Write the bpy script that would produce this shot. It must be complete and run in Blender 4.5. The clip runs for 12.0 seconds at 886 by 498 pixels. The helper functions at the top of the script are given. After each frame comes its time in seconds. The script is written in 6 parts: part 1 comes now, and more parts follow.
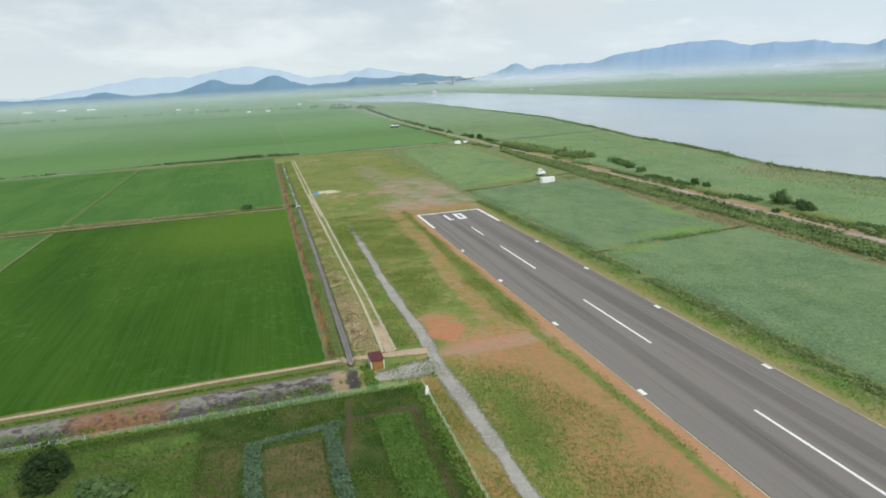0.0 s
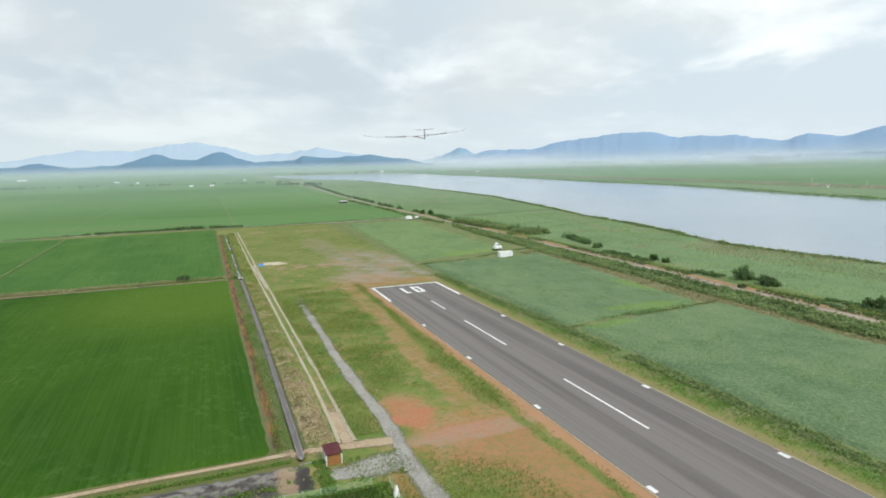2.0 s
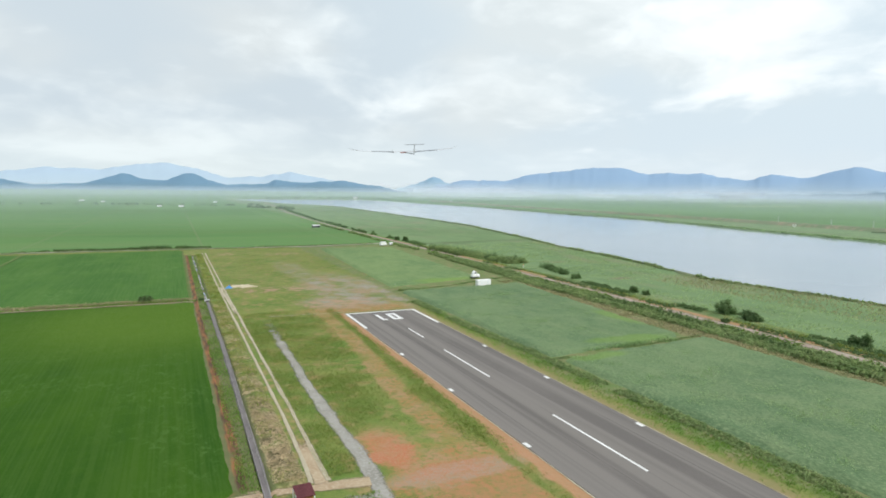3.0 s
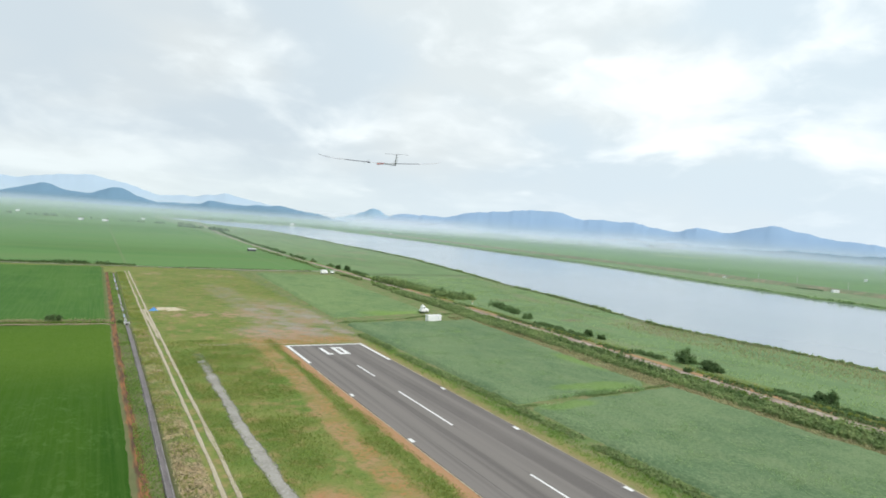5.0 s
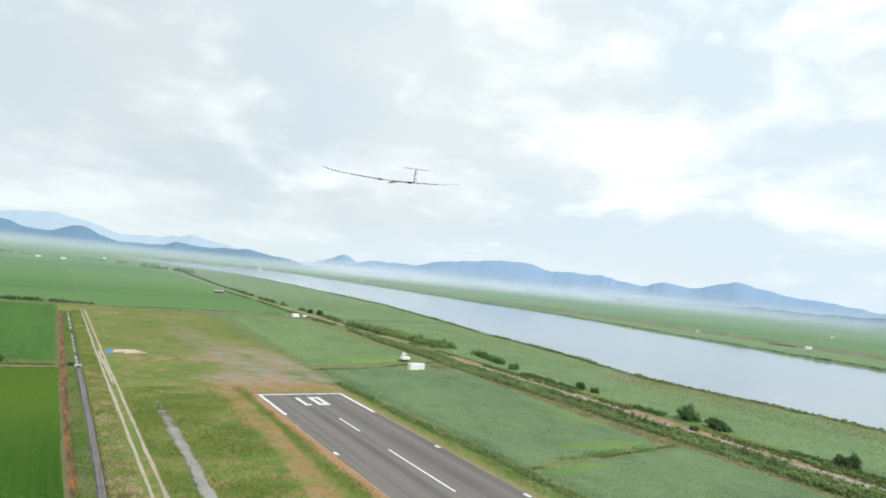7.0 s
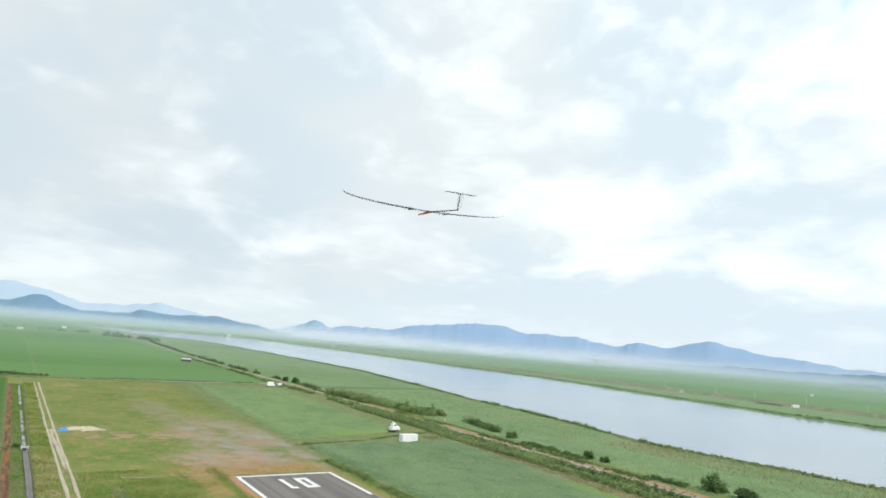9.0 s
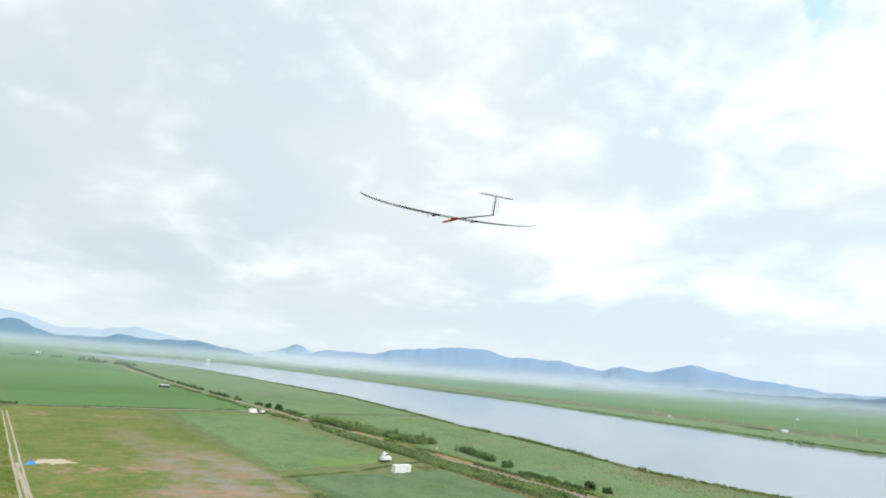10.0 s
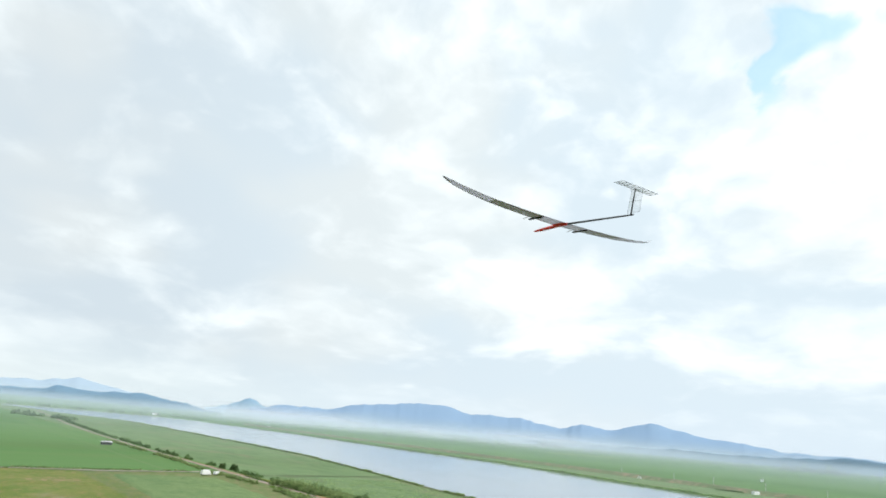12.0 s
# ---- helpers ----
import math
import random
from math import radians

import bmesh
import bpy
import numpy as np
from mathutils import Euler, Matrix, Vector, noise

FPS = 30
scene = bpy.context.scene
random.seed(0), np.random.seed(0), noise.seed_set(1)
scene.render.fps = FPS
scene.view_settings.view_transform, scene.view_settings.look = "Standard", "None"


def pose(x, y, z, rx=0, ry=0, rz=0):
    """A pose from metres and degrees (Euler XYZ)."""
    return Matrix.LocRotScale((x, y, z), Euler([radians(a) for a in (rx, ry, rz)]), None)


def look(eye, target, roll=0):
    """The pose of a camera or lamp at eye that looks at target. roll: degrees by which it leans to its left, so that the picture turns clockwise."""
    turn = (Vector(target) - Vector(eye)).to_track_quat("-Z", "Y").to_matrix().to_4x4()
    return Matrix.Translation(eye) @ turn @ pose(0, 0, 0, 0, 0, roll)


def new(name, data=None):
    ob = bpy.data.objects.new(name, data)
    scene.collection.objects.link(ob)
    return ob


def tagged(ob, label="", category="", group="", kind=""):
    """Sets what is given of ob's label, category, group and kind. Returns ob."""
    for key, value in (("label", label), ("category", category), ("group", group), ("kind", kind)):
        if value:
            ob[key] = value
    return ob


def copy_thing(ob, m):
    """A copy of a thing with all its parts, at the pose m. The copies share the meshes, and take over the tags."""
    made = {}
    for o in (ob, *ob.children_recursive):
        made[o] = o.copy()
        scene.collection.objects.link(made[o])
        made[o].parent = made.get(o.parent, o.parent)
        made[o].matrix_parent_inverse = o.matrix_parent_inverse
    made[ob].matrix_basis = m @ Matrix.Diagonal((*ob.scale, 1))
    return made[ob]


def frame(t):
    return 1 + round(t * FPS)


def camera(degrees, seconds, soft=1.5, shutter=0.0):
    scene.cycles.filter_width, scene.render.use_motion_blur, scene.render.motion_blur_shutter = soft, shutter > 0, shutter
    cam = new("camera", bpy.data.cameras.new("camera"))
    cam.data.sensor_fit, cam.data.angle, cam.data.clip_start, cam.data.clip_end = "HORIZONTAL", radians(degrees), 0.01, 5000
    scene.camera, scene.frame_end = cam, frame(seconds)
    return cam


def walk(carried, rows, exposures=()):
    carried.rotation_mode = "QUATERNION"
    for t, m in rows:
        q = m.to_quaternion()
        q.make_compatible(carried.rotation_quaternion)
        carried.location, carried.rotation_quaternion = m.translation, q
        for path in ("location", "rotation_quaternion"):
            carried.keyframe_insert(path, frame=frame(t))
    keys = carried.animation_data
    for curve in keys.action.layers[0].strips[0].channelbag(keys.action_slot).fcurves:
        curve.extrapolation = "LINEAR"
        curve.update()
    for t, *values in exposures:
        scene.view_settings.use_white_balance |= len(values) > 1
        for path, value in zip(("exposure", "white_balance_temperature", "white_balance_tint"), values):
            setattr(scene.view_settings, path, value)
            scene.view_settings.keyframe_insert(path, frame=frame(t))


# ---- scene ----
cam = camera(71.6, 12.0, soft=1.75)
PATH = [
    (0, (-52.181, -224.318, 49.336), (-51.668, -222.459, 48.807), -3.0),
    (0.5, (-52.355, -220.849, 47.964), (-51.786, -218.99, 47.493), -3.0),
    (1, (-52.519, -217.332, 46.646), (-51.901, -215.473, 46.246), -2.8),
    (1.5, (-52.641, -213.737, 45.424), (-51.978, -211.88, 45.086), -2.1),
    (2, (-52.715, -210.045, 44.313), (-52.006, -208.196, 44.03), -1.3),
    (2.5, (-52.749, -206.258, 43.316), (-51.996, -204.42, 43.081), -0.2),
    (3, (-52.774, -202.407, 42.401), (-51.973, -200.585, 42.211), 0.6),
    (5, (-52.6, -186.43, 40.04), (-51.614, -184.691, 39.97), 4.3),
    (5.5, (-52.364, -182.583, 39.306), (-51.342, -180.864, 39.274), 5.3),
    (6, (-52.086, -178.764, 38.557), (-51.043, -177.057, 38.566), 5.8),
    (6.5, (-51.768, -174.949, 37.807), (-50.718, -173.248, 37.862), 5.9),
    (7, (-51.413, -171.104, 37.072), (-50.354, -169.41, 37.169), 5.8),
    (9, (-49.527, -153.906, 35.233), (-48.42, -152.27, 35.543), 4.8),
    (9.5, (-48.863, -149.284, 35.165), (-47.74, -147.668, 35.521), 4.7),
    (10, (-48.184, -144.622, 35.14), (-47.045, -143.025, 35.53), 4.7),
    (10.5, (-47.516, -139.934, 35.137), (-46.36, -138.356, 35.556), 4.7),
    (11, (-46.871, -135.23, 35.137), (-45.705, -133.672, 35.597), 4.8),
    (11.5, (-46.246, -130.519, 35.131), (-45.063, -128.99, 35.641), 5.0),
    (12, (-45.63, -125.806, 35.125), (-44.429, -124.312, 35.694), 5.2),
]
walk(cam, [(t, look(eye, target, roll)) for t, eye, target, roll in PATH],
     exposures=((0, 0.28), (1.5, 0.32), (3, 0.38), (5.5, 0.42), (7, 0.45), (9.5, 0.46), (12, 0.46)))

# ---- light ----
SUN_EL, SUN_AZ = 48.0, 160.0  # degrees; azimuth clockwise from +y
world = bpy.data.worlds.new("sky")
scene.world = world
world.use_nodes = True


class Tree:
    """Short forms for building node trees."""

    def __init__(self, tree):
        self.t = tree
        tree.nodes.clear()

    def put(self, value, socket):
        if isinstance(value, bpy.types.NodeSocket):
            self.t.links.new(value, socket)
        elif isinstance(value, (tuple, list)) and len(value) == 3 and socket.type == "RGBA":
            socket.default_value = (*value, 1.0)
        else:
            socket.default_value = value

    def node(self, kind, out=0, props=None, **ins):
        n = self.t.nodes.new(kind)
        props = props or {}
        if "operation" in props:
            n.operation = props["operation"]
        if "interpolation_type" in props:
            n.interpolation_type = props["interpolation_type"]
        if "noise_dimensions" in props:
            n.noise_dimensions = props["noise_dimensions"]
        for k, v in ins.items():
            key = int(k[1:]) if k[0] == "i" and k[1:].isdigit() else k.replace("_", " ")
            self.put(v, n.inputs[key])
        return n if out is None else n.outputs[out]

    def math(self, op, a, b=0.0, c=0.0):
        return self.node("ShaderNodeMath", 0, {"operation": op}, i0=a, i1=b, i2=c)

    def mul(self, a, b):
        return self.math("MULTIPLY", a, b)

    def add(self, a, b):
        return self.math("ADD", a, b)

    def step(self, v, lo, hi, a=0.0, b=1.0):
        return self.node("ShaderNodeMapRange", 0, {"interpolation_type": "SMOOTHSTEP"}, i0=v, i1=lo, i2=hi, i3=a, i4=b)

    def mix(self, f, a, b):
        n = self.t.nodes.new("ShaderNodeMix")
        n.data_type = "RGBA"
        self.put(f, n.inputs[0])
        self.put(a, n.inputs[6])
        self.put(b, n.inputs[7])
        return n.outputs[2]

    def noise(self, vec, scale, detail=4.0, rough=0.55, warp=0.0):
        return self.node("ShaderNodeTexNoise", 0, None, Vector=vec, Scale=scale, Detail=detail, Roughness=rough, Distortion=warp)

    def place(self):
        return self.node("ShaderNodeNewGeometry", 0)

    def scaled(self, vec, x, y, z):
        return self.node("ShaderNodeVectorMath", 0, {"operation": "MULTIPLY"}, i0=vec, i1=(x, y, z))

    def band(self, v, lo, hi, soft):
        return self.mul(self.step(v, lo - soft, lo + soft), self.step(v, hi - soft, hi + soft, 1.0, 0.0))


w = Tree(world.node_tree)
direction = w.node("ShaderNodeTexCoord", "Generated")
split = w.node("ShaderNodeSeparateXYZ", None, None, i0=direction)
up = w.math("MAXIMUM", split.outputs[2], 0.0)
turn = w.mul(w.math("ARCTAN2", split.outputs[0], split.outputs[1]), 57.296)
rise = w.mul(w.math("ARCSINE", split.outputs[2]), 57.296)
deep = w.math("SQRT", w.add(w.math("MAXIMUM", rise, 0.0), 4.0))
cloud_vec = w.node("ShaderNodeCombineXYZ", 0, None, i0=w.mul(turn, 0.060), i1=w.mul(deep, 0.98), i2=w.mul(turn, 0.008))
curl = w.node("ShaderNodeTexNoise", 1, None, Vector=cloud_vec, Scale=1.1, Detail=4.0, Roughness=0.5)
warp = w.node("ShaderNodeVectorMath", 0, {"operation": "ADD"}, i0=cloud_vec, i1=w.node("ShaderNodeVectorMath", 0, {"operation": "SCALE"}, i0=curl, Scale=0.55))
big = w.noise(cloud_vec, 0.7, 3.0, 0.45)
small = w.noise(warp, 1.7, 6.0, 0.47)
puffs = w.node("ShaderNodeTexVoronoi", 0, None, Vector=warp, Scale=2.3, Detail=3.0, Roughness=0.5)
puff = w.step(puffs, 0.05, 0.75, 1.0, 0.0)
# bearing and height over the horizon in degrees, unsettled by the drifting vapour
curls = w.node("ShaderNodeSeparateXYZ", None, None, i0=curl)
fray = w.noise(warp, 4.2, 5.0, 0.5)
bearing = w.add(turn, w.add(w.mul(w.math("SUBTRACT", curls.outputs[0], 0.5), 16.0), w.mul(w.math("SUBTRACT", fray, 0.5), 7.0)))
height = w.add(rise, w.add(w.mul(w.math("SUBTRACT", curls.outputs[1], 0.5), 7.0), w.mul(w.math("SUBTRACT", small, 0.5), 5.0)))


def masses(spots):
    """Cloud masses: bearing, height, breadth and depth in degrees, and strength."""
    total = None
    for az, el, wide, deep, much in spots:
        a, b = w.mul(w.math("SUBTRACT", bearing, az), 1 / wide), w.mul(w.math("SUBTRACT", height, el), 1 / deep)
        one = w.mul(w.math("EXPONENT", w.mul(w.add(w.mul(a, a), w.mul(b, b)), -1.0)), much)
        total = one if total is None else w.add(total, one)
    return total


sunlit = masses([(67, 23, 9, 5, 0.42), (62, 10, 13, 4.5, 0.42), (50, 15.5, 6, 2.4, 0.35), (46, 9.3, 7, 1.7, 0.38), (23.5, 9.2, 8, 1.5, 0.5), (39, 13.8, 4, 1.5, 0.4), (13.5, 14.2, 6, 1.6, 0.38), (34, 34, 15, 6, 0.3), (-2, 4.2, 18, 2.4, 0.4), (57, 29, 7, 4, 0.3), (84, 30, 12, 12, 0.4)])
shaded = masses([(19, 19, 10, 4.5, 0.26), (27, 13, 9, 1.9, 0.38), (37, 6.0, 13, 1.7, 0.3), (56, 20.2, 6, 2.0, 0.42), (43, 29.5, 8, 2.6, 0.3), (2, 14, 7, 4.5, 0.3), (-8, 9.8, 10, 2.3, 0.4), (50, 4.4, 10, 1.6, 0.3), (72, 12.8, 4, 1.5, 0.45), (-30, 18, 18, 7, 0.4), (5, 28, 10, 6, 0.08)])
body = w.add(w.add(w.mul(w.math("SUBTRACT", big, 0.5), 0.5), w.mul(w.math("SUBTRACT", small, 0.5), 2.2)), w.add(w.mul(w.math("SUBTRACT", fray, 0.5), 1.2), w.add(w.mul(puff, 0.52), 0.24)))
body = w.add(body, w.math("SUBTRACT", sunlit, shaded))
lit = w.step(body, 0.0, 1.15)
# brighter towards the veiled sun on the right, greyer to the left
toward = w.node("ShaderNodeVectorMath", 1, {"operation": "DOT_PRODUCT"}, i0=direction, i1=(math.sin(radians(70)) * 0.9, math.cos(radians(70)) * 0.9, 0.42))
glow = w.step(toward, 0.45, 1.0)
grey = w.mix(glow, (0.490, 0.562, 0.612), (0.550, 0.640, 0.698))
grey = w.mix(w.step(big, 0.42, 0.62), grey, w.mix(glow, (0.555, 0.605, 0.625), (0.595, 0.655, 0.675)))
white = w.mix(glow, (0.690, 0.750, 0.770), (0.800, 0.850, 0.862))
cloud = w.mix(lit, grey, white)
low = w.step(up, 0.01, 0.12, 1.0, 0.0)
cloud = w.mix(w.mul(low, 0.60), cloud, w.mix(glow, (0.615, 0.690, 0.700), (0.548, 0.637, 0.712)))
sky = w.node("ShaderNodeTexSky", None)
sky.sky_type, sky.sun_disc, sky.dust_density = "NISHITA", False, 2.0
sky.sun_elevation, sky.sun_rotation = radians(SUN_EL), radians(SUN_AZ)
blue = w.node("ShaderNodeVectorMath", 0, {"operation": "MULTIPLY"}, i0=sky.outputs[0], i1=(0.235, 0.29, 0.225))
hole = masses([(68.0, 34.0, 4.6, 2.4, 1.0), (67.3, 30.0, 1.8, 2.8, 0.8), (73.5, 34.5, 4.0, 1.6, 0.8)])
gap = w.step(w.add(hole, w.mul(w.math("SUBTRACT", fray, 0.5), 0.9)), 0.46, 0.95)
cover = w.math("SUBTRACT", 1.0, w.mul(gap, 0.62))
final = w.mix(cover, blue, cloud)
back = w.node("ShaderNodeBackground", 0, None, Color=final, Strength=1.0)
w.node("ShaderNodeOutputWorld", None, None, Surface=back)

sun = new("sun", bpy.data.lights.new("sun", "SUN"))
sun.data.energy, sun.data.angle, sun.data.color = 1.75, radians(14), (1.0, 0.96, 0.90)
sun_way = Vector((math.sin(radians(SUN_AZ)) * math.cos(radians(SUN_EL)), math.cos(radians(SUN_AZ)) * math.cos(radians(SUN_EL)), math.sin(radians(SUN_EL))))
sun.matrix_world = look(sun_way * 100, (0, 0, 0))


# ---- materials ----
def surface(name, dark, mid, light, fine=6.0, coarse=0.25, rough=0.9, bump=0.3, stretch=(1, 1, 1), metal=0.0, island=0.0, spec=0.3, depth=0.05, leafy=0.0, frayed=0.0):
    """A matt surface with variation at two scales, and by island or object."""
    m = bpy.data.materials.new(name)
    m.use_nodes = True
    t = Tree(m.node_tree)
    p = t.scaled(t.place(), *stretch)
    a, b = t.noise(p, coarse, 4.0), t.noise(p, fine, 5.0, 0.6)
    colour = t.mix(t.step(a, 0.35, 0.65), dark, mid)
    colour = t.mix(t.step(b, 0.42, 0.75), colour, light)
    if island:
        rnd = t.node("ShaderNodeNewGeometry", "Random Per Island")
        obj = t.node("ShaderNodeObjectInfo", "Random")
        v = t.add(1.0 - island, t.mul(t.add(rnd, t.mul(obj, 0.5)), island * 1.35))
        colour = t.node("ShaderNodeVectorMath", 0, {"operation": "SCALE"}, i0=colour, Scale=v)
    bsdf = t.node("ShaderNodeBsdfPrincipled", None, None, Base_Color=colour, Roughness=rough, Metallic=metal)
    bsdf.inputs["Specular IOR Level"].default_value = spec
    if bump:
        t.put(t.node("ShaderNodeBump", 0, None, Strength=bump, Distance=depth, Height=b), bsdf.inputs["Normal"])
    shader = bsdf.outputs[0]
    if leafy:
        shader = t.node("ShaderNodeMixShader", 0, None, i0=leafy, i1=shader, i2=t.node("ShaderNodeBsdfTranslucent", 0, None, Color=colour))
    if frayed:
        rim = t.node("ShaderNodeAttribute", 2)
        rim.node.attribute_name = "rim"
        q = t.add(rim, t.mul(t.add(t.noise(t.place(), 1.8, 4.0, 0.65), t.mul(t.noise(t.place(), 0.22, 3.0), 0.9)), frayed))
        gone = t.step(q, 0.50 + 0.95 * frayed, 1.02 + 0.95 * frayed)
        shader = t.node("ShaderNodeMixShader", 0, None, i0=gone, i1=shader, i2=t.node("ShaderNodeBsdfTransparent", 0))
    t.node("ShaderNodeOutputMaterial", None, None, Surface=shader)
    return m


def plain(name, colour, rough=0.6, metal=0.0, vary=0.12, scale=3.0, spec=0.5, bump=0.0):
    d = tuple(c * (1 - vary) for c in colour)
    li = tuple(min(1, c * (1 + vary)) for c in colour)
    return surface(name, d, colour, li, fine=scale * 6, coarse=scale, rough=rough, bump=bump, metal=metal, spec=spec)


def rice_material(name, deep, mid, pale, yellower=None):
    """Drilled rice: faint rows, soft waves of growth, pale streaks of sheen painted on windblown leaves."""
    m = bpy.data.materials.new(name)
    m.use_nodes = True
    t = Tree(m.node_tree)
    p = t.place()
    rows = t.noise(t.scaled(p, 1.9, 0.03, 1), 1.0, 2.0, 0.5)
    wide = t.noise(t.scaled(p, 0.07, 0.02, 1), 1.0, 4.0, 0.55)
    wind_sheen = t.mul(t.step(t.noise(p, 0.045, 3.0, 0.5), 0.45, 0.62), t.step(t.noise(t.scaled(p, 0.60, 0.34, 1), 1.0, 6.0, 0.7, 0.8), 0.48, 0.68))
    fine = t.noise(t.scaled(p, 3.0, 1.4, 1), 1.0, 4.0, 0.65)
    c = t.mix(t.step(wide, 0.34, 0.66), deep, mid)
    c = t.mix(t.mul(t.step(rows, 0.42, 0.62), 0.30), c, pale)
    c = t.mix(t.mul(t.step(fine, 0.44, 0.72), 0.22), c, pale)
    c = t.mix(t.mul(wind_sheen, 0.45), c, tuple(q * 1.30 + 0.016 for q in pale))
    if yellower:
        # a rounded stretch mixed yellower and lighter than the rest
        far = t.node("ShaderNodeVectorMath", 1, {"operation": "DISTANCE"}, i0=p, i1=(yellower[0], yellower[1], 0.0))
        near = t.step(t.add(far, t.mul(wide, 24.0)), yellower[2] * 0.45, yellower[2] * 1.2, 0.75, 0.0)
        c = t.mix(near, c, t.mix(t.step(fine, 0.35, 0.7), (0.075, 0.148, 0.014), (0.112, 0.180, 0.030)))
    bsdf = t.node("ShaderNodeBsdfPrincipled", None, None, Base_Color=c, Roughness=0.95)
    bsdf.inputs["Specular IOR Level"].default_value = 0.06
    t.put(t.node("ShaderNodeBump", 0, None, Strength=0.5, Distance=0.2, Height=t.add(rows, t.mul(fine, 0.6))), bsdf.inputs["Normal"])
    t.node("ShaderNodeOutputMaterial", None, None, Surface=bsdf.outputs[0])
    return m


M_RICE = rice_material("rice", (0.026, 0.080, 0.008), (0.042, 0.104, 0.0095), (0.064, 0.126, 0.024), (-58.0, 10.0, 62.0))
# paddies farther off: paler, bluer rice with haze put into the colour
M_RICE_HAZED = rice_material("hazed_rice", (0.052, 0.132, 0.028), (0.070, 0.156, 0.033), (0.103, 0.184, 0.056))
def reed_material(name, deep, mid, pale, lime):
    """Standing reeds: fine upright grain, slow waves of growth, and bright young growth at a corner."""
    m = bpy.data.materials.new(name)
    m.use_nodes = True
    t = Tree(m.node_tree)
    p = t.place()
    xyz = t.node("ShaderNodeSeparateXYZ", None, None, i0=p)
    wide, mid_n = t.noise(p, 0.03, 4.0, 0.55), t.noise(t.scaled(p, 0.16, 0.10, 1), 1.0, 5.0, 0.6)
    grain = t.noise(t.scaled(p, 2.6, 1.1, 1), 1.0, 5.0, 0.7)
    c = t.mix(t.step(wide, 0.36, 0.64), deep, mid)
    c = t.mix(t.mul(t.step(mid_n, 0.42, 0.68), 0.5), c, pale)
    c = t.mix(t.mul(t.step(mid_n, 0.30, 0.46, 1.0, 0.0), 0.35), c, tuple(q * 0.72 for q in deep))
    c = t.mix(t.mul(t.step(grain, 0.48, 0.66), 0.6), c, tuple(q * 1.18 + 0.012 for q in pale))
    c = t.mix(t.mul(t.step(grain, 0.34, 0.48, 1.0, 0.0), 0.55), c, tuple(q * 0.60 for q in deep))
    for x1, y1, rx, ry in lime:
        dx, dy = t.mul(t.math("SUBTRACT", xyz.outputs[0], x1), 1 / rx), t.mul(t.math("SUBTRACT", xyz.outputs[1], y1), 1 / ry)
        q = t.add(t.add(t.mul(dx, dx), t.mul(dy, dy)), t.mul(t.math("SUBTRACT", mid_n, 0.5), 1.6))
        c = t.mix(t.mul(t.step(q, 0.25, 1.2, 1.0, 0.0), 0.5), c, t.mix(grain, (0.135, 0.240, 0.045), (0.215, 0.330, 0.075)))
    bsdf = t.node("ShaderNodeBsdfPrincipled", None, None, Base_Color=c, Roughness=0.95)
    bsdf.inputs["Specular IOR Level"].default_value = 0.06
    t.put(t.node("ShaderNodeBump", 0, None, Strength=0.6, Distance=0.3, Height=grain), bsdf.inputs["Normal"])
    t.node("ShaderNodeOutputMaterial", None, None, Surface=bsdf.outputs[0])
    return m


M_RICE2 = reed_material("pale_reed", (0.130, 0.211, 0.091), (0.169, 0.250, 0.104), (0.222, 0.287, 0.127), [(65, 60, 19, 6)])
M_REED = reed_material("reed", (0.108, 0.178, 0.090), (0.149, 0.221, 0.109), (0.196, 0.256, 0.134), [(66, -65.5, 15, 3.6), (84, -40, 5, 14), (46, -78, 10, 3)])
M_REEDBLADE = surface("reed_blade", (0.215, 0.340, 0.150), (0.260, 0.385, 0.165), (0.330, 0.430, 0.205), fine=0.3, coarse=0.05, bump=0.0, island=0.55, leafy=0.5, spec=0.06)
M_MARSH = surface("marsh", (0.300, 0.430, 0.200), (0.350, 0.480, 0.220), (0.430, 0.510, 0.260), fine=0.35, coarse=0.022, bump=0.0, island=0.3, leafy=0.5, spec=0.06)
M_GRASS = surface("grass_blade", (0.230, 0.310, 0.064), (0.300, 0.350, 0.088), (0.385, 0.370, 0.140), fine=0.35, coarse=0.06, bump=0.0, island=0.45, leafy=0.6, spec=0.06)
M_WEED = surface("weed_blade", (0.165, 0.300, 0.062), (0.215, 0.345, 0.078), (0.300, 0.370, 0.120), fine=0.35, coarse=0.1, bump=0.0, island=0.25, leafy=0.6, spec=0.06)
M_TUSSOCK = surface("tussock_blade", (0.158, 0.238, 0.054), (0.208, 0.284, 0.068), (0.280, 0.318, 0.098), fine=0.5, coarse=0.1, bump=0.0, island=0.45, leafy=0.5, spec=0.06)
M_LEAF = surface("leaf", (0.120, 0.205, 0.085), (0.160, 0.260, 0.102), (0.230, 0.310, 0.135), fine=1.0, coarse=0.15, bump=0.0, island=0.4, leafy=0.6, spec=0.06)
M_DARKLEAF = surface("dark_leaf", (0.040, 0.075, 0.030), (0.055, 0.098, 0.036), (0.085, 0.130, 0.052), fine=1.0, coarse=0.3, bump=0.0, island=0.4, leafy=0.5, spec=0.06)
M_SHRUB = surface("shrub_leaf", (0.225, 0.325, 0.135), (0.300, 0.400, 0.165), (0.395, 0.450, 0.220), fine=0.5, coarse=0.12, bump=0.0, island=0.4, leafy=0.6, spec=0.06)
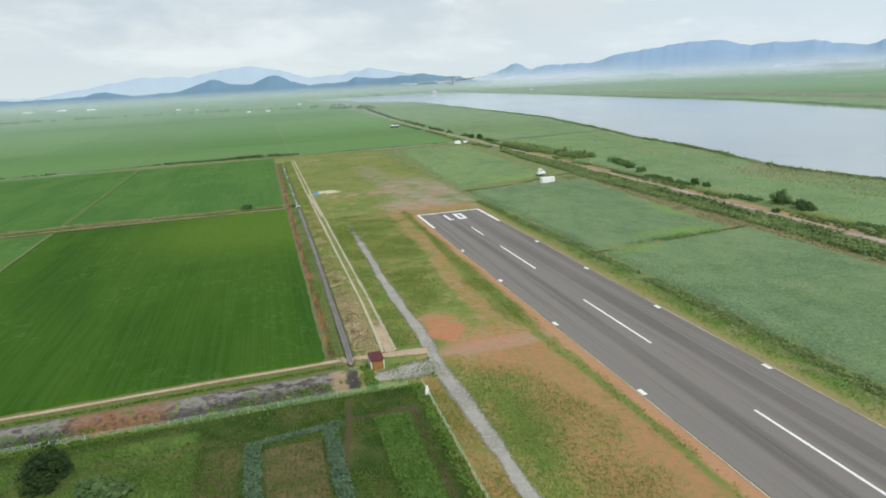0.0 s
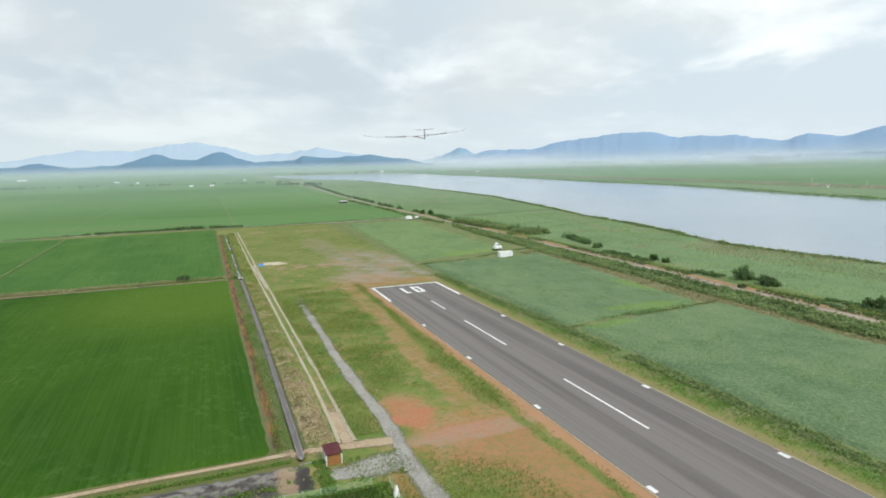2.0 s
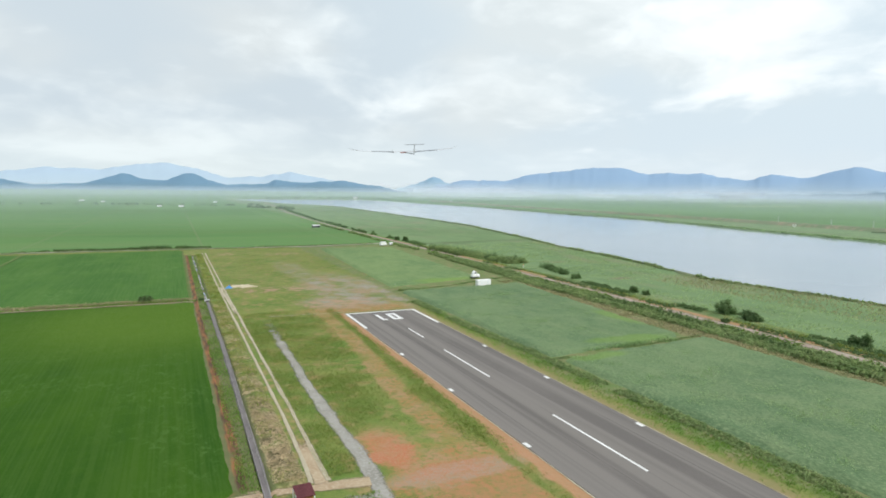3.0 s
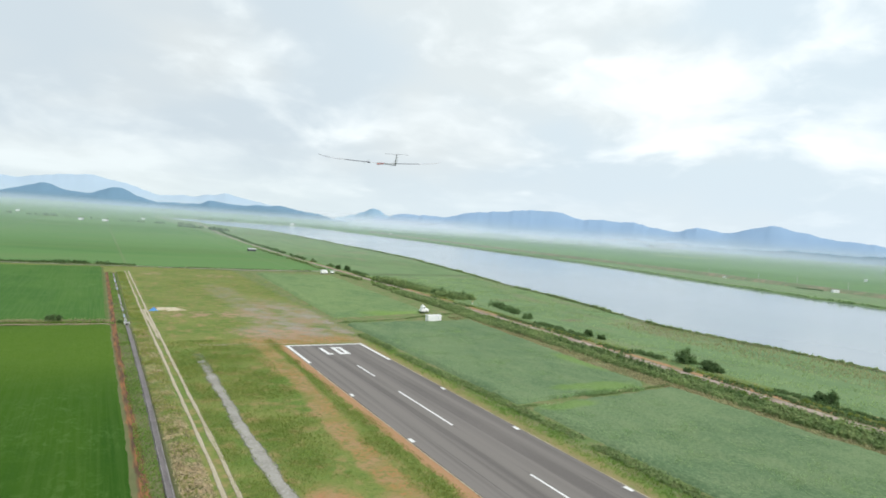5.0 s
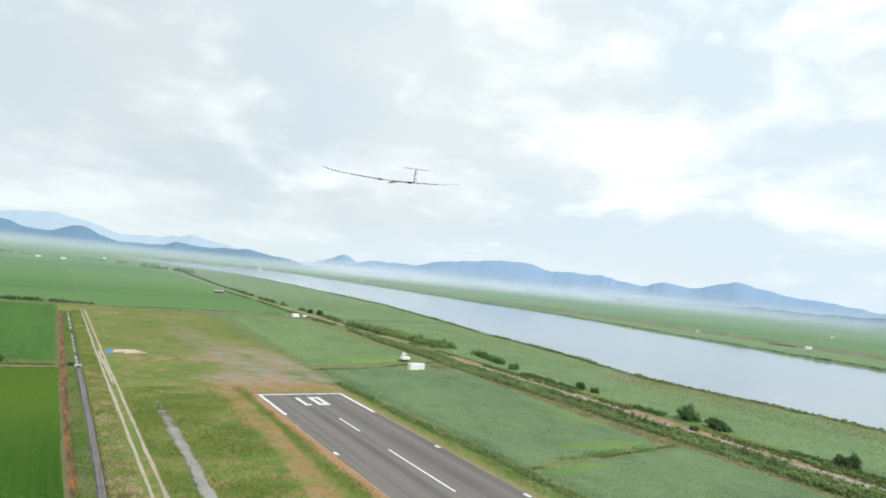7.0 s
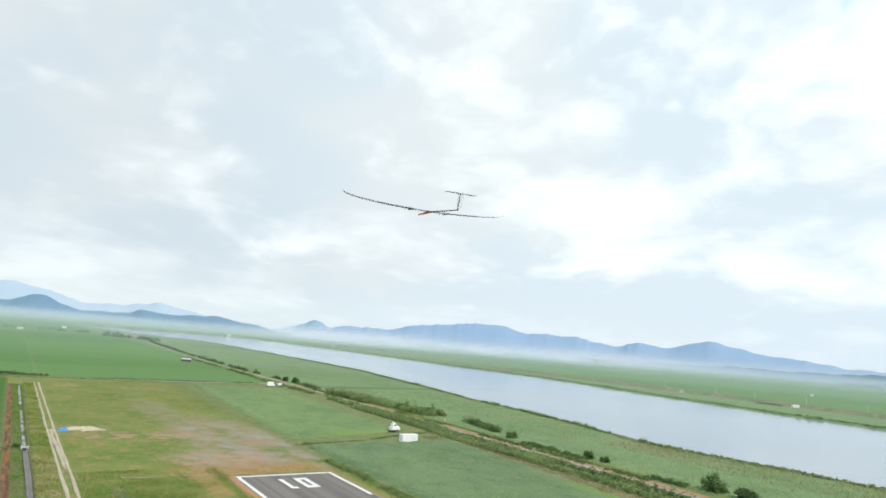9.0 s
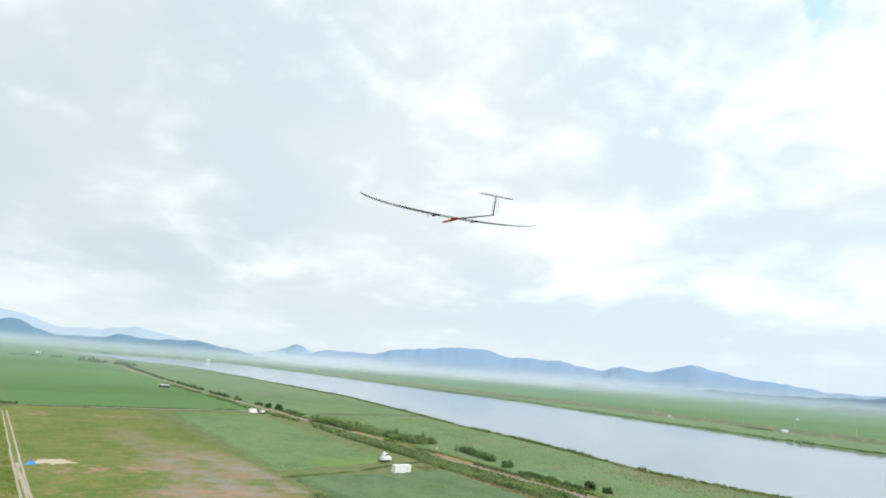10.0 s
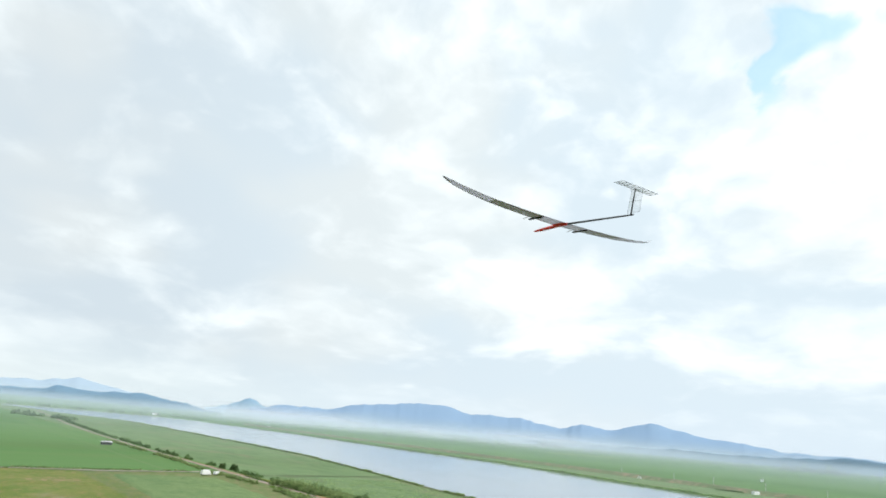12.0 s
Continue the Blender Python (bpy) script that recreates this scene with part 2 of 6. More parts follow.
M_STRAW = surface("straw_blade", (0.44, 0.36, 0.22), (0.60, 0.49, 0.31), (0.72, 0.61, 0.43), fine=0.5, coarse=0.08, bump=0.0, island=0.3, leafy=0.4, spec=0.06)
M_DRYREED = surface("dry_reed", (0.30, 0.31, 0.155), (0.40, 0.38, 0.21), (0.50, 0.45, 0.27), fine=0.5, coarse=0.06, bump=0.0, island=0.3, leafy=0.5, spec=0.06)
M_BARK = surface("bark", (0.06, 0.045, 0.03), (0.09, 0.07, 0.05), (0.13, 0.10, 0.07), bump=0.4)
M_DIRT = surface("dirt_road", (0.35, 0.25, 0.155), (0.42, 0.325, 0.215), (0.50, 0.415, 0.30), fine=2.2, coarse=0.15, bump=0.4, frayed=0.6)
M_TRACK = surface("sandy_track", (0.36, 0.31, 0.22), (0.42, 0.37, 0.27), (0.50, 0.45, 0.34), fine=2.0, coarse=0.2, bump=0.4, frayed=0.7)
M_GRAVEL = surface("grey_gravel", (0.245, 0.232, 0.202), (0.320, 0.305, 0.272), (0.415, 0.400, 0.368), fine=2.2, coarse=0.2, bump=0.4, frayed=0.9)
M_PINK = surface("worn_road", (0.27, 0.205, 0.165), (0.35, 0.275, 0.23), (0.40, 0.345, 0.305), fine=1.2, coarse=0.06, bump=0.3, frayed=0.6)
M_DARKGREY = surface("dark_grey", (0.07, 0.065, 0.07), (0.11, 0.10, 0.10), (0.17, 0.155, 0.15), fine=1.6, coarse=0.25, bump=0.5, rough=0.7)
M_CONCRETE = surface("old_concrete", (0.17, 0.158, 0.155), (0.26, 0.24, 0.235), (0.38, 0.355, 0.34), fine=2.2, coarse=0.2, bump=0.2)
M_PAINT = surface("road_paint", (0.66, 0.66, 0.64), (0.74, 0.74, 0.73), (0.80, 0.80, 0.79), fine=5.0, coarse=0.6, rough=0.7, bump=0.1)
M_WHITE = plain("white_paint", (0.90, 0.905, 0.91), 0.5, vary=0.04)
M_FOREST = surface("forest", (0.035, 0.070, 0.045), (0.045, 0.085, 0.055), (0.060, 0.100, 0.065), fine=0.02, coarse=0.004, bump=0.8, depth=8.0)


def runway_material():
    m = bpy.data.materials.new("runway_asphalt")
    m.use_nodes = True
    t = Tree(m.node_tree)
    p = t.place()
    lanes = t.noise(t.scaled(p, 0.26, 0.003, 0), 1.0, 3.0, 0.6)
    lanes2 = t.noise(t.scaled(p, 1.3, 0.010, 0), 1.0, 2.0)
    patch = t.noise(t.scaled(p, 0.06, 0.03, 0), 1.0, 4.0)
    grain = t.noise(p, 9.0, 4.0, 0.7)
    x0 = t.node("ShaderNodeSeparateXYZ", 0, None, i0=p)
    c = t.mix(t.step(lanes, 0.40, 0.60), (0.126, 0.113, 0.105), (0.194, 0.176, 0.161))
    c = t.mix(t.mul(t.step(lanes2, 0.54, 0.70), 0.18), c, (0.100, 0.094, 0.092))
    c = t.mix(t.mul(t.step(patch, 0.4, 0.7), 0.30), c, (0.198, 0.178, 0.163))
    c = t.mix(t.mul(t.step(grain, 0.4, 0.7), 0.25), c, (0.25, 0.238, 0.225))
    seam = t.step(t.math("PINGPONG", t.add(x0, t.mul(t.math("SUBTRACT", patch, 0.5), 0.25)), 2.083), 0.03, 0.13, 1.0, 0.0)
    c = t.mix(t.mul(seam, t.step(t.noise(t.scaled(p, 0.3, 0.05, 0), 1.0, 3.0), 0.40, 0.60, 0.1, 0.55)), c, (0.060, 0.056, 0.055))
    bsdf = t.node("ShaderNodeBsdfPrincipled", None, None, Base_Color=c, Roughness=0.85)
    bsdf.inputs["Specular IOR Level"].default_value = 0.25
    t.put(t.node("ShaderNodeBump", 0, None, Strength=0.2, Distance=0.02, Height=grain), bsdf.inputs["Normal"])
    t.node("ShaderNodeOutputMaterial", None, None, Surface=bsdf.outputs[0])
    return m


def ground_material():
    """Grass, soil and far fields; each mask is the plan of a stretch of land."""
    m = bpy.data.materials.new("ground")
    m.use_nodes = True
    t = Tree(m.node_tree)
    p = t.place()
    xyz = t.node("ShaderNodeSeparateXYZ", None, None, i0=p)
    n1, n2, n3, n4 = t.noise(p, 0.05, 5.0, 0.6), t.noise(p, 0.22, 5.0, 0.6), t.noise(p, 1.5, 4.0, 0.6), t.noise(t.scaled(p, 1, 1, 1), 0.11, 4.0, 0.6, 0.5)
    ragged = t.mul(t.math("SUBTRACT", n2, 0.5), 9.0)
    x, y = t.add(xyz.outputs[0], ragged), t.add(xyz.outputs[1], ragged)
    x0, y0 = xyz.outputs[0], xyz.outputs[1]
    n5, n6 = t.noise(p, 0.75, 6.0, 0.7, 0.3), t.noise(t.scaled(p, 1.0, 0.7, 1), 3.2, 5.0, 0.7)
    grass = t.mix(t.step(n1, 0.36, 0.62), (0.120, 0.190, 0.040), (0.195, 0.225, 0.062))
    grass = t.mix(t.mul(t.step(n2, 0.46, 0.68), 0.85), grass, (0.310, 0.225, 0.105))
    grass = t.mix(t.mul(t.step(n5, 0.48, 0.64), 0.55), grass, (0.088, 0.150, 0.034))
    grass = t.mix(t.mul(t.step(n6, 0.54, 0.70), 0.45), grass, (0.300, 0.290, 0.120))
    soil = t.mix(t.step(n2, 0.35, 0.65), (0.46, 0.175, 0.092), (0.42, 0.225, 0.142))
    soil = t.mix(t.mul(t.step(n3, 0.45, 0.7), 0.4), soil, (0.41, 0.275, 0.180))
    soil = t.mix(t.mul(t.step(n4, 0.50, 0.64), 0.5), soil, (0.235, 0.220, 0.075))
    soil = t.mix(t.mul(t.step(n6, 0.52, 0.66), 0.35), soil, (0.25, 0.150, 0.075))
    # bare red soil beside the runway and round the crossing
    lane = t.add(t.step(y0, -90.0, -28.0, -10.2, -7.0), t.step(y0, -160.0, -112.0, 5.0, 0.0))
    strip = t.step(t.math("ABSOLUTE", t.math("SUBTRACT", t.add(x0, t.mul(ragged, 0.45)), lane)), 1.5, 3.6, 1.0, 0.0)
    strip = t.mul(strip, t.band(y, -420.0, 8.0, 6.0))
    strip = t.mul(strip, t.step(t.add(t.mul(n4, 0.6), t.mul(n5, 0.4)), 0.34, 0.56, 0.05, 1.0))

    def blob(cx, cy, rx, ry):
        dx, dy = t.mul(t.math("SUBTRACT", x, cx), 1 / rx), t.mul(t.math("SUBTRACT", y, cy), 1 / ry)
        return t.step(t.math("SQRT", t.add(t.mul(dx, dx), t.mul(dy, dy))), 0.55, 1.15, 1.0, 0.0)

    bare = t.math("MAXIMUM", blob(-21.5, -110.0, 5.6, 11.0), blob(-19.5, -125.0, 8.0, 9.0))
    bare = t.math("MAXIMUM", bare, t.mul(blob(-11.0, -119.0, 13.0, 9.0), 0.8))
    bare = t.math("MAXIMUM", bare, t.mul(blob(-10.0, -160.0, 9.0, 40.0), t.step(n4, 0.40, 0.64, 0.0, 0.8)))
    bare = t.math("MAXIMUM", bare, t.mul(blob(-8.0, -40.0, 5.0, 40.0), t.step(n4, 0.46, 0.60)))
    bare = t.math("MAXIMUM", bare, t.mul(blob(8.0, 9.0, 24.0, 9.0), 0.9))
    c = t.mix(t.mul(t.mul(t.math("MAXIMUM", strip, bare), t.step(n3, 0.30, 0.62, 1.0, 0.50)), t.step(n5, 0.44, 0.62, 1.0, 0.40)), grass, soil)
    dry = t.mul(t.math("MAXIMUM", blob(-9.0, -168.0, 12.0, 44.0), t.math("MAXIMUM", blob(-12.0, -128.0, 9.0, 12.0), blob(-30.0, -152.0, 3.6, 30.0))), t.step(n1, 0.30, 0.56, 0.5, 1.0))
    c = t.mix(t.mul(dry, t.step(n5, 0.42, 0.60, 0.9, 0.45)), c, t.mix(t.step(t.noise(p, 0.6, 5.0, 0.65), 0.34, 0.66), (0.400, 0.190, 0.098), (0.285, 0.190, 0.082)))
    red = t.math("MAXIMUM", blob(-21.5, -110.0, 4.2, 9.0), t.mul(blob(-15.0, -120.0, 7.0, 3.5), 0.8))
    c = t.mix(t.mul(red, t.step(t.add(t.mul(n4, 0.5), t.mul(n5, 0.5)), 0.36, 0.56, 0.25, 0.9)), c, t.mix(t.step(n6, 0.4, 0.65), (0.43, 0.150, 0.080), (0.42, 0.225, 0.135)))
    crossing = t.mul(blob(-13.5, -121.6, 15.0, 3.6), t.step(n5, 0.36, 0.56, 0.25, 0.65))
    c = t.mix(crossing, c, t.mix(t.step(n6, 0.4, 0.6), (0.41, 0.245, 0.165), (0.345, 0.265, 0.215)))
    lush = t.step(t.math("ABSOLUTE", t.math("SUBTRACT", t.add(x0, t.mul(ragged, 0.2)), t.add(t.step(y0, -155.0, -118.0, -3.2, -4.8), t.step(y0, -60.0, -10.0, 0.0, 2.2)))), 0.35, 1.3, 1.0, 0.0)
    c = t.mix(t.mul(t.mul(lush, t.band(y0, -420.0, -2.0, 4.0)), t.step(n4, 0.30, 0.50, 0.35, 0.9)), c, t.mix(n3, (0.115, 0.175, 0.040), (0.185, 0.215, 0.058)))
    edge = t.band(t.add(x0, t.mul(ragged, 0.28)), -2.6, 0.4, 0.5)
    c = t.mix(t.mul(t.mul(edge, t.band(y0, -420.0, 2.0, 1.0)), 0.85), c, t.mix(n3, (0.44, 0.200, 0.105), (0.42, 0.270, 0.170)))
    # grey hard standing beyond the threshold
    hard = t.math("MAXIMUM", blob(14.0, 62.0, 19.0, 46.0), blob(8.0, 24.0, 20.0, 16.0))
    hard = t.math("MAXIMUM", hard, t.math("MAXIMUM", blob(28.0, 44.0, 7.0, 42.0), t.mul(blob(4.0, 125.0, 9.0, 40.0), 0.6)))
    stone = t.mix(t.step(t.noise(t.scaled(p, 0.13, 0.08, 1), 1.0, 5.0, 0.65, 0.4), 0.38, 0.62), (0.330, 0.230, 0.160), (0.325, 0.290, 0.260))
    stone = t.mix(t.mul(t.step(n5, 0.48, 0.64), 0.5), stone, (0.215, 0.190, 0.120))
    c = t.mix(t.mul(hard, t.step(t.add(t.mul(n4, 0.6), t.mul(n5, 0.4)), 0.36, 0.58, 0.15, 0.92)), c, stone)
    tan = t.math("MAXIMUM", t.math("MAXIMUM", blob(-12.0, 62.0, 20.0, 8.0), blob(2.0, 22.0, 16.0, 9.0)), t.math("MAXIMUM", blob(-22.0, 215.0, 9.0, 7.0), blob(14.0, 208.0, 13.0, 9.0)))
    c = t.mix(t.mul(tan, t.step(n2, 0.40, 0.60)), c, (0.36, 0.245, 0.160))
    yellow = t.mul(t.band(y, 60.0, 242.0, 10.0), t.band(x0, -34.0, 38.0, 2.0))
    c = t.mix(t.mul(yellow, t.step(n1, 0.35, 0.6, 0.05, 0.25)), c, (0.185, 0.205, 0.070))
    # dry verge on the far side of the runway
    verge = t.mul(t.band(x, 24.0, 27.4, 1.2), t.band(y0, -420.0, 4.0, 2.0))
    c = t.mix(t.mul(verge, 0.85), c, t.mix(n2, (0.190, 0.200, 0.082), (0.340, 0.240, 0.130)))
    rough = t.mul(t.band(x, 29.5, 118.0, 1.5), t.step(y0, 250.0, 254.0, 1.0, 0.0))
    c = t.mix(t.mul(rough, 0.9), c, t.mix(t.step(n2, 0.38, 0.66), (0.125, 0.190, 0.066), (0.215, 0.205, 0.105)))
    # straw-coloured bank beside the ditch, rusty strip at the paddy edge
    bank = t.mul(t.band(t.add(x0, t.mul(ragged, 0.12)), -40.6, -36.2, 0.5), t.band(y0, -116.0, 30.0, 10.0))
    c = t.mix(t.mul(bank, t.mul(t.step(n2, 0.32, 0.50), t.step(y0, -95.0, -45.0, 1.0, 0.35))), c, t.mix(t.step(t.noise(t.scaled(p, 1.0, 0.45, 1), 1.0, 6.0, 0.75, 1.2), 0.41, 0.64), (0.10, 0.085, 0.042), (0.51, 0.385, 0.235)))
    sides = t.mul(t.band(x0, -47.3, -40.4, 0.3), t.band(y0, -117.0, 215.0, 2.0))
    c = t.mix(t.mul(sides, 0.85), c, t.mix(n2, (0.095, 0.098, 0.052), (0.165, 0.175, 0.082)))
    rust = t.mul(t.band(t.add(t.add(x0, t.step(y0, -115.0, 30.0, 0.0, 1.0)), t.mul(ragged, 0.12)), -45.6, -44.1, 0.3), t.band(y0, -117.0, 215.0, 2.0))
    c = t.mix(t.mul(rust, t.step(n4, 0.24, 0.45)), c, t.mix(t.step(t.noise(t.scaled(p, 1.2, 0.12, 1), 1.0, 4.0, 0.65), 0.38, 0.66), (0.095, 0.062, 0.040), (0.30, 0.138, 0.060)))
    verge_b = t.mul(t.band(t.add(y0, t.mul(ragged, 0.06)), -122.8, -115.0, 0.4), t.step(x0, -43.0, -41.0, 1.0, 0.0))
    c = t.mix(t.mul(verge_b, 0.85), c, t.mix(n2, (0.090, 0.120, 0.036), (0.150, 0.145, 0.058)))
    margin = t.mul(t.band(t.add(y0, t.mul(ragged, 0.1)), -116.3, -115.5, 0.25), t.step(x0, -47.0, -45.5, 1.0, 0.0))
    c = t.mix(t.mul(margin, 0.7), c, t.mix(n3, (0.15, 0.10, 0.045), (0.24, 0.16, 0.07)))
    floor_b = t.mul(t.band(x0, -335.0, -47.3, 0.3), t.band(y0, -114.6, 246.0, 0.3))
    c = t.mix(t.mul(floor_b, 0.9), c, t.mix(n2, (0.070, 0.125, 0.030), (0.115, 0.150, 0.050)))
    # far rice land: green paled and blued as painted distance haze, cut by banks
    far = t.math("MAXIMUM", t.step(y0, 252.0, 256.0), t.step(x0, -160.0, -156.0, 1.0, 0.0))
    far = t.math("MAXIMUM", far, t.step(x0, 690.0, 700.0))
    vx = t.math("PINGPONG", t.add(x0, 34.0), 56.5)
    vy = t.math("PINGPONG", t.add(y0, -460.0), 170.0)
    line = t.math("MAXIMUM", t.step(vx, 0.3, 1.6, 1.0, 0.0), t.step(vy, 0.5, 3.5, 1.0, 0.0))
    cell = t.node("ShaderNodeTexWhiteNoise", 0, {"noise_dimensions": "2D"}, i0=t.node("ShaderNodeCombineXYZ", 0, None, i0=t.math("FLOOR", t.mul(t.add(x0, 34.0), 1 / 113.0)), i1=t.math("FLOOR", t.mul(t.add(y0, -460.0), 1 / 340.0))))
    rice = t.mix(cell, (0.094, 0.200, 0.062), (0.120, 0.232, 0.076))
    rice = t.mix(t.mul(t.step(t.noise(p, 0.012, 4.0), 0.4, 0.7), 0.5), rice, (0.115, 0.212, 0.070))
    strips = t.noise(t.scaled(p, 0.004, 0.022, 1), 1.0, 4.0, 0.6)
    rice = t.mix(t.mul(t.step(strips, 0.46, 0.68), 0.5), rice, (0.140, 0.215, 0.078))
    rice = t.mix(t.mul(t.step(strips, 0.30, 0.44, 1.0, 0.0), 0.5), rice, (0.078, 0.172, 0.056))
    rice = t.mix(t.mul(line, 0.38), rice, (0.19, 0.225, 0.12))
    yellower = t.mul(t.band(x0, 1600.0, 1930.0, 30.0), t.band(t.add(y0, t.mul(x0, 0.09)), 1385.0, 1445.0, 14.0))
    rice = t.mix(t.mul(yellower, 0.8), rice, (0.33, 0.38, 0.15))
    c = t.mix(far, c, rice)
    # marsh between the levee road and the river
    marsh = t.mul(t.band(x0, 124.0, 700.0, 2.0), t.step(y0, 2400.0, 2500.0, 1.0, 0.0))
    marsh = t.mul(marsh, t.step(x0, 690.0, 700.0, 1.0, 0.0))
    wet = t.mix(t.step(n1, 0.35, 0.65), (0.150, 0.235, 0.108), (0.182, 0.262, 0.122))
    wet = t.mix(t.mul(t.step(t.noise(t.scaled(p, 0.030, 0.012, 1), 1.0, 4.0, 0.5, 0.6), 0.54, 0.66), 0.7), wet, (0.215, 0.215, 0.130))
    wet = t.mix(t.mul(t.step(t.noise(t.scaled(p, 0.06, 0.022, 1), 1.0, 5.0, 0.6, 0.4), 0.46, 0.66), 0.8), wet, (0.125, 0.200, 0.092))
    wet = t.mix(t.mul(t.step(n3, 0.42, 0.72), 0.35), wet, (0.180, 0.260, 0.125))
    pool = t.math("MAXIMUM", blob(150.0, 38.0, 9.0, 5.0), t.math("MAXIMUM", blob(159.0, 110.0, 11.0, 5.0), blob(196.0, -8.0, 12.0, 6.0)))
    wet = t.mix(t.mul(pool, t.step(n2, 0.42, 0.60, 0.2, 0.9)), wet, (0.20, 0.175, 0.115))
    c = t.mix(marsh, c, wet)
    # red shoulder of the levee road
    way = t.math("SUBTRACT", x0, t.step(y0, -120.0, 150.0, 0.0, 4.0))
    shoulder = t.mul(t.band(t.add(way, t.mul(ragged, 0.22)), 110.4, 113.4, 0.7), t.step(y0, 260.0, 420.0, 0.9, 0.2))
    shoulder = t.mul(shoulder, t.step(y0, 1500.0, 1800.0, 1.0, 0.0))
    c = t.mix(t.mul(shoulder, t.step(n2, 0.22, 0.42)), c, t.mix(t.step(n4, 0.40, 0.64), (0.40, 0.215, 0.120), (0.24, 0.195, 0.100)))
    fringe = t.mul(t.band(t.add(way, t.mul(ragged, 0.3)), 115.0, 121.0, 1.2), t.step(y0, 90.0, 120.0, 1.0, 0.0))
    c = t.mix(t.mul(fringe, 0.75), c, t.mix(t.step(n2, 0.36, 0.62), (0.070, 0.125, 0.046), (0.120, 0.170, 0.070)))
    straw = t.mul(t.band(t.add(x0, t.mul(ragged, 0.35)), 88.0, 93.5, 1.5), t.band(y0, -420.0, 36.0, 8.0))
    c = t.mix(t.mul(straw, t.step(n4, 0.34, 0.56, 0.25, 0.9)), c, t.mix(n3, (0.145, 0.140, 0.070), (0.27, 0.235, 0.135)))
    # kitchen garden inside the fence
    garden = t.mul(t.band(x0, -130.0, -32.0, 0.5), t.step(y0, -131.5, -131.0, 1.0, 0.0))
    g = t.mix(t.step(n2, 0.36, 0.62), (0.032, 0.060, 0.012), (0.064, 0.086, 0.020))
    g = t.mix(t.mul(t.step(n4, 0.50, 0.66), 0.6), g, (0.120, 0.105, 0.048))
    bed = t.mul(t.band(x0, -57.5, -49.6, 0.4), t.step(y0, -143.2, -142.4, 1.0, 0.0))
    bed = t.math("MAXIMUM", bed, t.mul(t.band(x0, -66.0, -61.5, 1.0), t.step(y0, -142.0, -140.0, 1.0, 0.0)))
    g = t.mix(t.mul(bed, t.step(n2, 0.30, 0.60, 0.45, 1.0)), g, t.mix(n3, (0.100, 0.088, 0.040), (0.165, 0.118, 0.062)))
    slant = t.math("SUBTRACT", x0, t.mul(t.add(y0, 133.4), 0.168))
    walk_way = t.math("MAXIMUM", t.band(slant, -44.4, -43.7, 0.3), t.mul(t.band(x0, -46.0, -34.4, 0.3), t.band(y0, -139.6, -138.6, 0.35)))
    walk_way = t.math("MAXIMUM", walk_way, t.mul(t.band(x0, -35.6, -34.5, 0.3), t.step(y0, -138.6, -138.0, 1.0, 0.0)))
    walk_way = t.mul(walk_way, t.step(y0, -134.0, -133.0, 1.0, 0.0))
    g = t.mix(t.mul(walk_way, t.step(n2, 0.25, 0.55, 0.4, 0.95)), g, (0.085, 0.062, 0.034))
    lime = t.mul(t.band(x0, -41.0, -35.8, 0.6), t.step(y0, -140.4, -139.8, 1.0, 0.0))
    lime = t.math("MAXIMUM", lime, t.mul(t.step(x0, -68.0, -66.0, 1.0, 0.0), t.step(y0, -135.0, -133.0, 1.0, 0.0)))
    g = t.mix(t.mul(lime, t.step(n4, 0.30, 0.60, 0.9, 0.35)), g, (0.115, 0.185, 0.040))
    c = t.mix(garden, c, g)
    bsdf = t.node("ShaderNodeBsdfPrincipled", None, None, Base_Color=c, Roughness=0.95)
    bsdf.inputs["Specular IOR Level"].default_value = 0.15
    t.put(t.node("ShaderNodeBump", 0, None, Strength=0.5, Distance=0.15, Height=n3), bsdf.inputs["Normal"])
    t.node("ShaderNodeOutputMaterial", None, None, Surface=bsdf.outputs[0])
    return m


def water_material():
    m = bpy.data.materials.new("river_water")
    m.use_nodes = True
    t = Tree(m.node_tree)
    p = t.place()
    n = t.noise(t.scaled(p, 0.5, 0.12, 1), 1.0, 4.0)
    c = t.mix(t.noise(p, 0.006, 3.0), (0.19, 0.243, 0.286), (0.25, 0.303, 0.346))
    bsdf = t.node("ShaderNodeBsdfPrincipled", None, None, Base_Color=c, Roughness=0.12, IOR=1.33)
    t.put(t.node("ShaderNodeBump", 0, None, Strength=0.08, Distance=0.05, Height=n), bsdf.inputs["Normal"])
    t.node("ShaderNodeOutputMaterial", None, None, Surface=bsdf.outputs[0])
    return m


